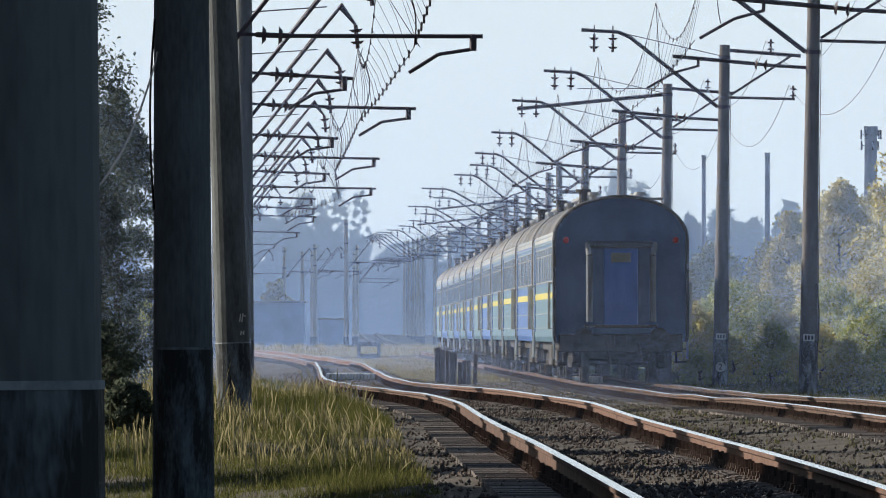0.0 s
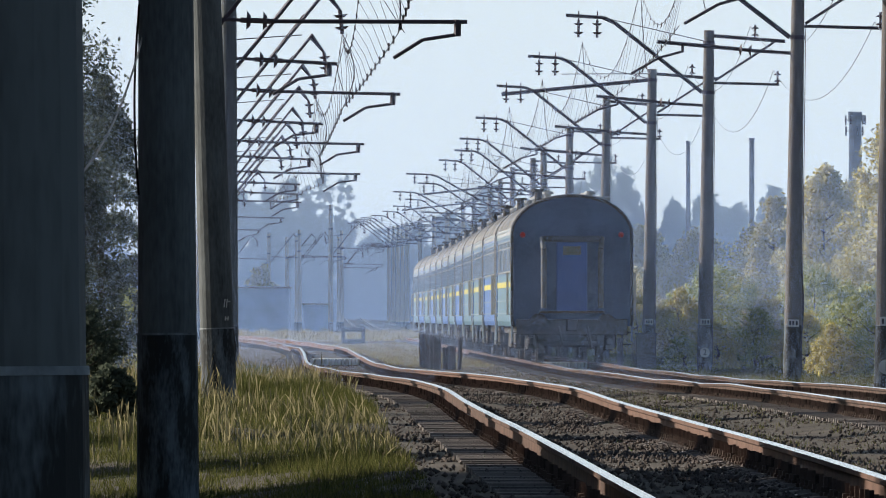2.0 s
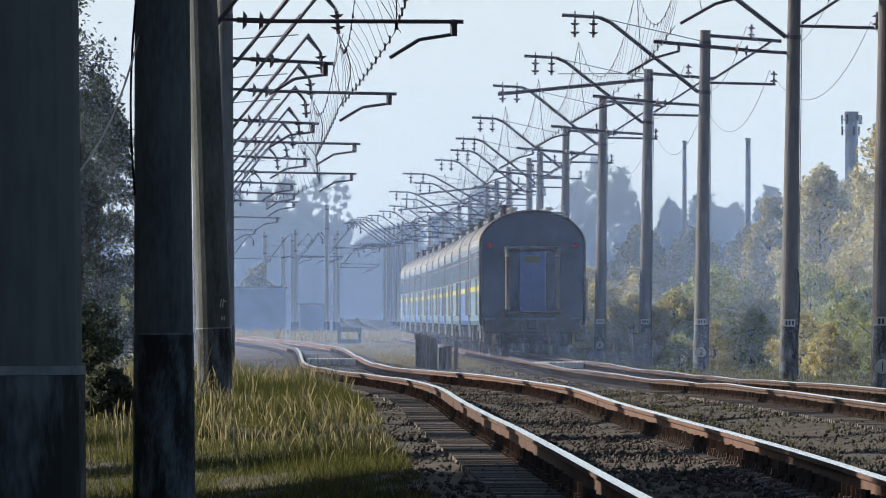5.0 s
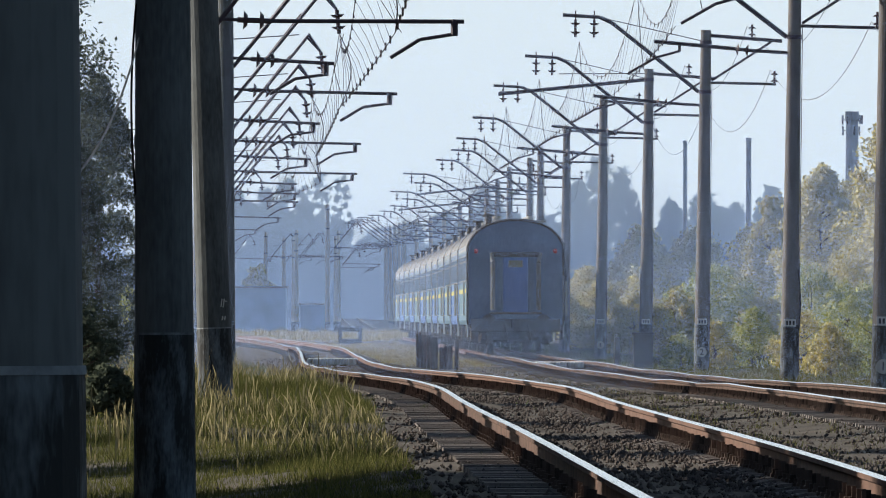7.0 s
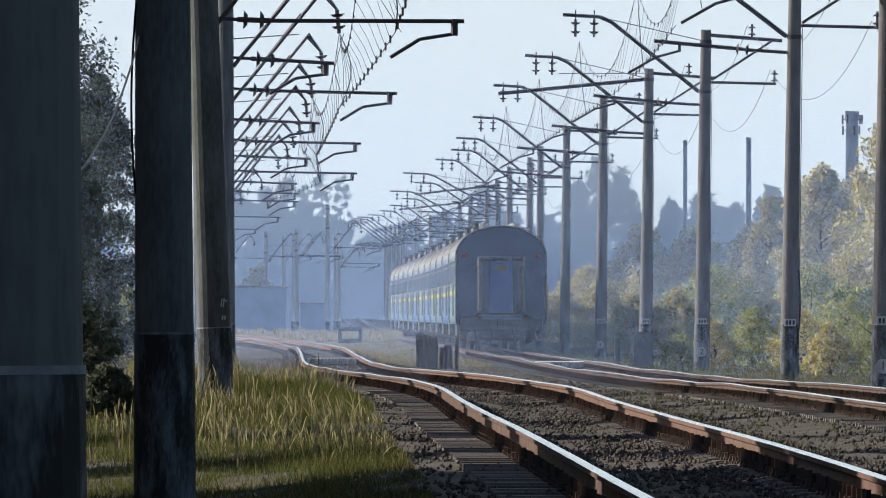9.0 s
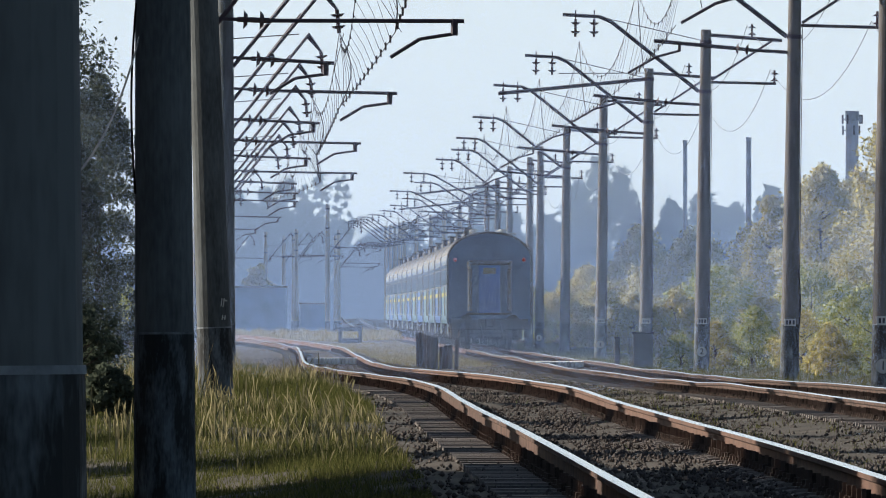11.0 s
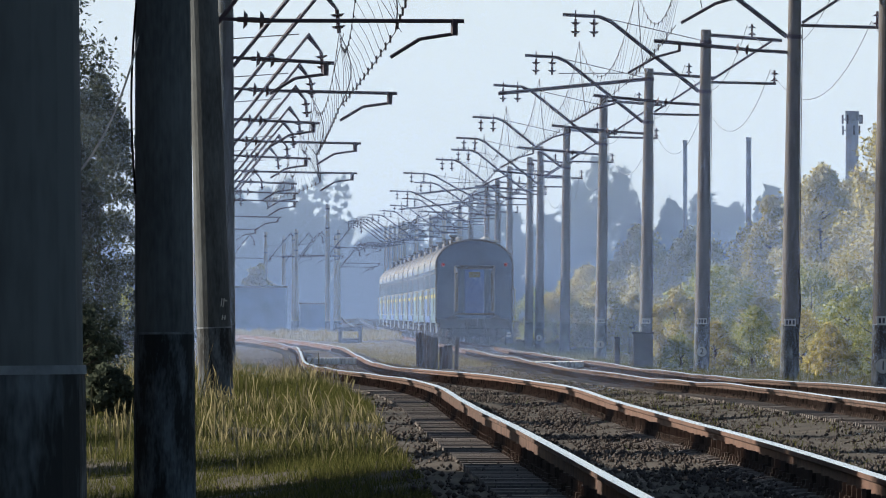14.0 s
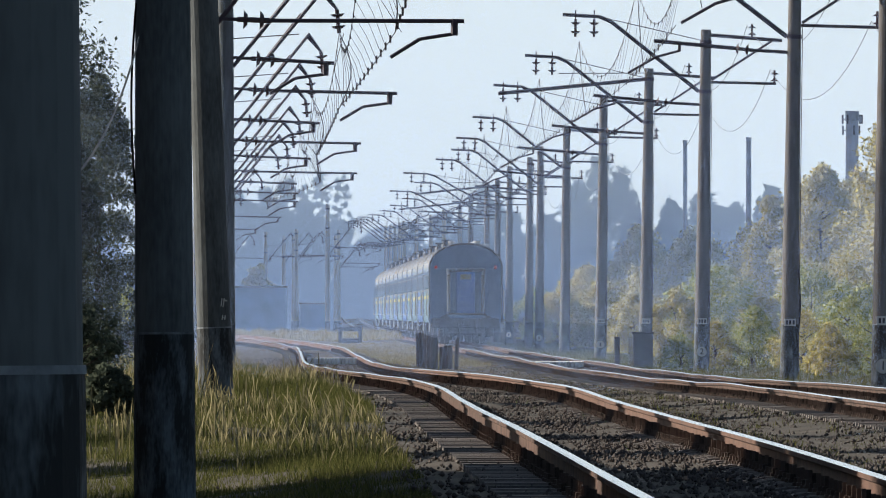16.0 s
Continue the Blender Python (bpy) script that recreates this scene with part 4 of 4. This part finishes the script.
def blades(name, rng, n, area, hmin, hmax, width, material, label, lean=0.35, keep=None, seeds=False):
    """Grass blades over a stretch of ground; keep thins them out."""
    x, y = area(rng, n)
    if keep is not None:
        k = keep(x, y, rng)
        x, y = x[k], y[k]
    n = len(x)
    z = ground_z(x, y) - 0.02
    swell = 0.75 + 0.35 * np.sin(x * 3.1 + y * 0.17) * np.sin(x * 1.3 - y * 0.11 + 1.0)
    h = rng.uniform(hmin, hmax, n) * (0.6 + 0.6 * rng.random(n)) * np.clip(y / 150, 0.4, 1) * swell
    a = rng.uniform(0, 6.28, n)
    dx, dy = np.cos(a) * width, np.sin(a) * width
    lx, ly = rng.normal(0, lean, n) * h, rng.normal(0, lean, n) * h
    b, o = np.stack([x, y, z], 1), 0 * x
    side = np.stack([dx, dy, o], 1)
    if not seeds:
        tip = b + np.stack([lx, ly, h], 1)
        v = np.stack([b - side, b + side, tip], 1).reshape(-1, 3)
        return tagged(soup(name, v, np.arange(n * 3).reshape(n, 3), material), label, "grass", kind="stuff")
    # a thin bent stalk that carries a wider seed head
    mid, neck, tip = (b + np.stack([lx * p, ly * p, h * q], 1) for p, q in ((0.25, 0.5), (0.62, 0.8), (1.0, 1.0)))
    v = np.stack([b - side * 0.5, b + side * 0.5, mid + side * 0.45, neck + side * 1.7, tip, neck - side * 1.7, mid - side * 0.45], 1).reshape(-1, 3)
    k = np.arange(n)[:, None] * 7
    f = (k + np.array([0, 1, 2, 6])[None]).tolist() + (k + np.array([6, 2, 3, 5])[None]).tolist() + (k + np.array([5, 3, 4])[None]).tolist()
    return tagged(soup(name, v, f, material), label, "grass", kind="stuff")


def build_grass():
    rng = np.random.default_rng(11)

    def left_bank(rng, n):
        y = 62 + 250 * rng.random(n) ** 1.5
        ax = track_a_x(y)
        return ax - 1.7 - (4.6 + y * 0.012) * rng.random(n), y

    def patchy(x, y, rng):
        p = np.sin(x * 2.3 + y * 0.21) + np.sin(x * 0.9 - y * 0.13 + 2) + np.sin(y * 0.05 + x)
        return p + rng.normal(0, 0.5, len(x)) > -2.0
    blades("verge_grass", rng, 420000, left_bank, 0.06, 0.30, 0.0045, L_GRASS, "green and straw-coloured grass on the left bank", keep=lambda x, y, rng: patchy(x, y, rng) | (y < 100))

    def tall(x, y, rng):
        p = np.sin(x * 1.7 + y * 0.09) + np.sin(y * 0.11 + 1.0)
        return (p + rng.normal(0, 0.3, len(x)) > 0.1) & (y > 95) & (y < 235)
    blades("tall_dry_grass", rng, 20000, left_bank, 0.24, 0.52, 0.0042, L_DRY, "tall dry seed stalks on the left bank", 0.22, keep=tall, seeds=True)

    def weedy(rng, n):
        y = 98 + 45 * rng.random(n)
        return -3.1 + 0.5 * rng.random(n) + 0.5 * np.floor(3 * rng.random(n)) - (y - 98) * 0.012, y
    blades("tall_weeds", rng, 500, weedy, 0.45, 0.95, 0.006, L_DRY, "brown withered weeds beside the masts", 0.12, seeds=True, keep=lambda x, y, rng: np.sin(x * 9 + y * 1.3) > 0.2)

    def between(rng, n):
        y = 70 + 380 * rng.random(n) ** 1.4
        ax, bx = track_a_x(y), track_b_x(y)
        return ax + 1.5 + (bx - ax - 3.0) * rng.random(n), y
    blades("weeds_between_tracks", rng, 11000, between, 0.04, 0.14, 0.007, L_GRASS, "sparse low weeds between the tracks", keep=patchy)

    def in_track(rng, n):
        y = 70 + 250 * rng.random(n)
        return track_a_x(y) + rng.uniform(-2.2, 1.6, n), y

    def tufts(x, y, rng):
        return np.sin(x * 5.1 + 3) * np.sin(y * 0.83) > 0.72
    blades("fresh_weeds", rng, 6000, in_track, 0.05, 0.15, 0.006, L_WEED, "fresh green weed tufts by the rails", 0.5, keep=tufts)

    def right_bank(rng, n):
        y = 170 + 520 * rng.random(n) ** 1.3
        return track_b_x(y) + 1.8 + 9 * rng.random(n), y
    blades("right_bank_grass", rng, 70000, right_bank, 0.08, 0.28, 0.010, L_GRASS, "low grass under the right row of masts", 0.3, keep=patchy)

    def far_left(rng, n):
        y = 730 + 170 * rng.random(n)
        return (rng.uniform(405, 770, n) - 784) * y / 22000, y
    blades("far_dry_grass", rng, 40000, far_left, 0.2, 0.7, 0.03, L_DRY, "dry grass before the buildings", 0.3)

    def middle(rng, n):
        y = 345 + 330 * rng.random(n)
        ax, bx = track_a_x(y), track_b_x(y)
        return ax + 1.5 + (bx - ax - 3.0) * rng.random(n), y
    blades("matted_dry_grass", rng, 26000, middle, 0.05, 0.20, 0.012, L_DRY, "matted dry grass between the curving tracks", 0.6, keep=patchy)
    # loose stones of the ballast
    n = 50000
    y = 62 + 330 * rng.random(n) ** 1.7
    which = rng.random(n) < 0.75
    x = np.where(which, track_a_x(y) + rng.normal(0, 1.15, n), track_b_x(np.maximum(y, 120)) + rng.normal(0, 1.5, n))
    fill = rng.random(n) < 0.3
    x = np.where(fill, track_a_x(y) + (track_b_x(y) - track_a_x(y)) * rng.random(n), x)
    z = ground_z(x, y) + rng.uniform(-0.01, 0.03, n)
    s = rng.uniform(0.010, 0.027, n)[:, None, None]
    octa = np.array([(1, 0, 0), (-1, 0, 0), (0, 1, 0), (0, -1, 0), (0, 0, 1), (0, 0, -1)], float)
    v = (np.stack([x, y, z], 1)[:, None] + octa[None] * s * rng.uniform(0.5, 1.3, (n, 6, 1))).reshape(-1, 3)
    of = np.array([(0, 2, 4), (2, 1, 4), (1, 3, 4), (3, 0, 4), (2, 0, 5), (1, 2, 5), (3, 1, 5), (0, 3, 5)])
    f = (np.arange(n)[:, None, None] * 6 + of[None]).reshape(-1, 3)
    tagged(soup("ballast", v, f, M_STONE), "loose brown-grey ballast stones", "gravel", kind="stuff")


# ================= buildings and small things =================


def hut(x, y, w, d, h, label):
    root = tagged(new("trackside_building"), label, "building")
    root.location = (x, y, base_z(x, y) - 0.3)
    bm = bmesh.new()
    box(bm, (0, 0, h / 2), (w, d, h), bevel=0.02)
    part("wall", bm, M_WALLBLUE, root)
    bm = bmesh.new()
    box(bm, (0, 0, h + 0.07), (w + 0.3, d + 0.3, 0.14), bevel=0.02)
    part("roof", bm, M_ROOFING, root)
    bm = bmesh.new()
    box(bm, (0, 0, 0.15), (w + 0.08, d + 0.08, 0.3))
    part("plinth", bm, M_CONC, root)
    return root


def build_small():
    hut(-14.45, 900, 6.2, 7.0, 3.75, "low pale blue plastered building beside the line")
    hut(-10.35, 1000, 2.15, 4.0, 2.6, "small blue-grey hut with flat roof")
    # old concrete frame by the line
    fx, fy = -5.15, 690
    fr = tagged(new("concrete_shelter"), "low open concrete block shelter in dry grass", "shelter")
    fr.location = (fx, fy, base_z(fx, fy))
    for nm, c, s in (("post", (-0.55, 0, 0.42), (0.2, 0.5, 0.9)), ("post", (0.55, 0, 0.42), (0.2, 0.5, 0.9)), ("lintel", (0, 0, 0.80), (1.36, 0.52, 0.24)), ("sill", (0, 0, 0.12), (0.9, 0.5, 0.30))):
        bm = bmesh.new()
        box(bm, c, s, bevel=0.02)
        part(nm, bm, M_CABINET, fr)
    # upright old sleepers between the tracks
    rng = random.Random(4)
    for x, w, h in ((-0.64, 0.16, 0.98), (-0.50, 0.12, 0.93), (-0.37, 0.11, 0.90), (-0.24, 0.18, 0.88), (-0.03, 0.10, 0.62), (0.09, 0.12, 0.64), (0.20, 0.10, 0.68), (0.36, 0.11, 0.86)):
        y = 342 + rng.uniform(-0.6, 0.6)
        bm = bmesh.new()
        box(bm, (0, 0, h / 2 - 0.1), (w, 0.16, h + 0.2), bevel=0.012)
        for v in bm.verts:
            if v.co.z > h * 0.8:
                v.co.z += rng.uniform(-0.05, 0.04)
        p = part("wooden_post", bm, M_WOOD)
        p.matrix_basis = pose(x, y, base_z(x, y), 0, rng.uniform(-1.5, 2), rng.uniform(-20, 20))
        tagged(p, "dark weathered upright timber post between the tracks", "post", "upright timbers")
    # relay cabinet and stub on the right
    cx, cy = 5.6, 352
    cb = tagged(new("relay_cabinet"), "dark grey metal trackside relay cabinet", "cabinet")
    cb.location = (cx, cy, base_z(cx, cy))
    bm = bmesh.new()
    box(bm, (0.06, 0, 0.5), (0.56, 0.6, 1.0), bevel=0.015)
    part("body", bm, M_CABINET, cb)
    bm = bmesh.new()
    box(bm, (0.06, 0, 1.02), (0.64, 0.68, 0.05), bevel=0.012)
    part("lid", bm, M_CABINET, cb)
    bm = bmesh.new()
    for k in range(6):
        box(bm, (-0.34 + 0.03 * k, -0.2, 0.46), (0.018, 0.05, 0.92))
    part("side_ribs", bm, M_WOOD, cb)
    bm = bmesh.new()
    box(bm, (0, 0, 0.42), (0.16, 0.2, 0.9), bevel=0.02)
    st = part("concrete_stub", bm, M_CABINET)
    st.location = (4.98, 356, base_z(4.98, 356))
    tagged(st, "short dark concrete post beside the cabinet", "post")
    # level crossing decks: concrete bars between the rails
    for tx, tz, y in ((track_a_x, track_a_z, 331), (track_b_x, track_b_z, 334)):
        dk = tagged(new("crossing_deck"), "pale concrete crossing deck between the rails", "crossing deck")
        dk.location = (float(tx(y)), y, float(tz(y)))
        for j in range(14):
            bm = bmesh.new()
            box(bm, (-0.60 + j * 0.092, 0, -0.10), (0.07, 5.0, 0.16), bevel=0.008)
            part("slab", bm, M_GRILLE, dk)
    # far chimneys and aerial tower
    for x, y, ztop, r in ((20.83, 1070, 16.3, 0.17), (26.3, 1070, 16.5, 0.21)):
        ch = tagged(new("factory_chimney"), "thin tall factory chimney far off in haze", "chimney", "factory chimneys")
        ch.location = (x, y, base_z(x, y))
        bm = bmesh.new()
        rod(bm, (0, 0, 0), (0, 0, ztop), r * 1.3, r, 14)
        part("shaft", bm, M_BRICK_HAZED, ch)
        bm = bmesh.new()
        rod(bm, (0, 0, ztop - 0.25), (0, 0, ztop), r * 1.18, r * 1.18, 14)
        part("rim", bm, M_BRICK_HAZED, ch)
    tw = tagged(new("aerial_tower"), "stout brick tower crowned with aerials, hazy", "tower")
    tw.location = (35.2, 1070, base_z(35.2, 1070))
    tw.scale = (0.71, 0.71, 0.79)
    bm = bmesh.new()
    rod(bm, (0, 0, 0), (0, 0, 23.2), 0.95, 0.75, 18)
    part("shaft", bm, M_BRICK_HAZED, tw)
    bm = bmesh.new()
    rod(bm, (0, 0, 22.6), (0, 0, 23.7), 0.85, 0.85, 18)
    part("cap", bm, M_BRICK_HAZED, tw)
    for k in range(9):
        a = k * 0.7
        bm = bmesh.new()
        zz = 21.6 if k % 2 else 22.8
        box(bm, (1.2 * math.cos(a), 1.2 * math.sin(a), zz), (0.22, 0.22, 1.0), bevel=0.03)
        rod(bm, (0.8 * math.cos(a), 0.8 * math.sin(a), zz), (1.2 * math.cos(a), 1.2 * math.sin(a), zz), 0.05)
        part("aerial", bm, M_STEEL, tw)
    # chalked marks on a mast
    for x, z, w, h in ((-2.47, 1.60, 0.012, 0.09), (-2.445, 1.60, 0.012, 0.10), (-2.42, 1.62, 0.03, 0.012), (-2.46, 1.43, 0.012, 0.05), (-2.43, 1.43, 0.012, 0.05), (-2.445, 1.43, 0.03, 0.01)):
        bm = bmesh.new()
        box(bm, (0, 0, 0), (w, 0.006, h))
        mk = part("chalk_mark", bm, M_PLATE)
        mk.matrix_basis = pose(x - 0.02, 139.81, z, 0, 8, 25)
        tagged(mk, "small white painted stroke on a mast", "painted mark", "marks on the mast")
    vs, fs = [], []
    wire_tube(vs, fs, [(8.36 + 0.05 * math.sin(4 * u), 292.7, 2.6 - 2.0 * u) for u in np.linspace(0, 1, 14)], 0.016)
    tagged(soup("loose_cable", np.concatenate(vs), fs, M_INK), "loose black cable hanging beside a mast", "cable")
    # hanging loop of cable between the near left masts
    vs, fs = [], []
    us = np.linspace(0, 1, 20)
    wire_tube(vs, fs, [(-0.95 - 0.98 * u, 24 + 55 * u, 1.62 + 1.58 * u ** 1.7) for u in us], 0.006)
    wire_tube(vs, fs, [(-1.94 - 0.03 * math.sin(3 * u), 78.6, 3.4 - 1.2 * u) for u in us], 0.007)
    tagged(soup("hanging_cable", np.concatenate(vs), fs, M_INK), "thin dark cable slung between two masts", "cable")


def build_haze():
    """The hazy distance as two upright tinted sheets: blue haze beyond the station throat and bright pale sky haze far
    behind it.
    """
    # Haze and sky brightness are painted as sheet colours, bluer low, paler high.
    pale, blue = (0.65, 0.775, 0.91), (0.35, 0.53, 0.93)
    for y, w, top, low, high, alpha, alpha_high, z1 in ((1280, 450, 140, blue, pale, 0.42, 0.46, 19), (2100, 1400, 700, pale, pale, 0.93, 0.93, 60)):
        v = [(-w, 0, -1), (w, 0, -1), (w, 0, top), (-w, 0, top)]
        h = tagged(soup("backdrop", v, [(0, 1, 2, 3)], haze_mat("haze_tint_sheet", low, high, alpha, alpha_high, z1)), "upright sheet tinted as haze of the far distance", "haze", kind="structure")
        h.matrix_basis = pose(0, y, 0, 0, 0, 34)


def haze_sliver_mat(name, color):
    """Haze put into a flat tint: light passes through it and is scattered."""
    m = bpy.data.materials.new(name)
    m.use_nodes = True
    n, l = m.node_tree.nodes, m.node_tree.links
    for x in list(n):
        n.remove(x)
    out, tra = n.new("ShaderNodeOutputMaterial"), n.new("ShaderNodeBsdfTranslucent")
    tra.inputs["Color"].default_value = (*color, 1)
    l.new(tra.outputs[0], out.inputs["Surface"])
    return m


def build_haze_slivers():
    """Haze over the line, imitated by layers of hair-thin tinted slivers that taper upwards."""
    rng = np.random.default_rng(77)
    near, mid = haze_sliver_mat("haze_tint_near", (0.36, 0.51, 0.86)), haze_sliver_mat("haze_tint_far", (0.36, 0.52, 0.88))
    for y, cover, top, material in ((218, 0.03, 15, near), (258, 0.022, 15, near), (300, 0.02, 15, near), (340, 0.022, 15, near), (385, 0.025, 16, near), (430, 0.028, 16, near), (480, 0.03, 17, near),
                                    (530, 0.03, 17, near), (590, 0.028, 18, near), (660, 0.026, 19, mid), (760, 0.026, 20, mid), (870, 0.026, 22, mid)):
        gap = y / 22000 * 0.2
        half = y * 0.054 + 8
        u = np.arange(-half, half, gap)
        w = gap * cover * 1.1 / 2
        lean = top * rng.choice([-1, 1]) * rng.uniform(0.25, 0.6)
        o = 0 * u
        # Upright slivers narrower than a pixel; their blue tint imitates haze.
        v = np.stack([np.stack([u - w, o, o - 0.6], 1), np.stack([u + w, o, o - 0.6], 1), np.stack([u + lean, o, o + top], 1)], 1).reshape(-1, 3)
        m = tagged(soup("mist", v, np.arange(len(u) * 3).reshape(-1, 3), material), "hair-thin blue slivers standing for haze over the line", "mist", kind="stuff")
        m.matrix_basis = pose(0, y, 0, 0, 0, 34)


build_masts()
overhead([(x, y, r) for x, y, _, r in LEFT[:9]], 1, False)
overhead([(x, y, r) for x, y, _, r, _ in RIGHT], -1, True)
train = build_train()
build_small()
build_vegetation()
build_grass()
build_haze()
build_haze_slivers()
build_track("rusty rails on concrete sleepers, curving near track", track_a_x, track_a_z, 40, 690, 62, 228, 1)
build_track("rusty rails on concrete sleepers, track of the train", track_b_x, track_b_z, 100, 1500, 135, 300, 2)


def motions():
    times = [k * 0.5 for k in range(33)]
    for k, c in enumerate(train):
        walk(c, [(t, coach_pose(t, k)) for t in times])


motions()
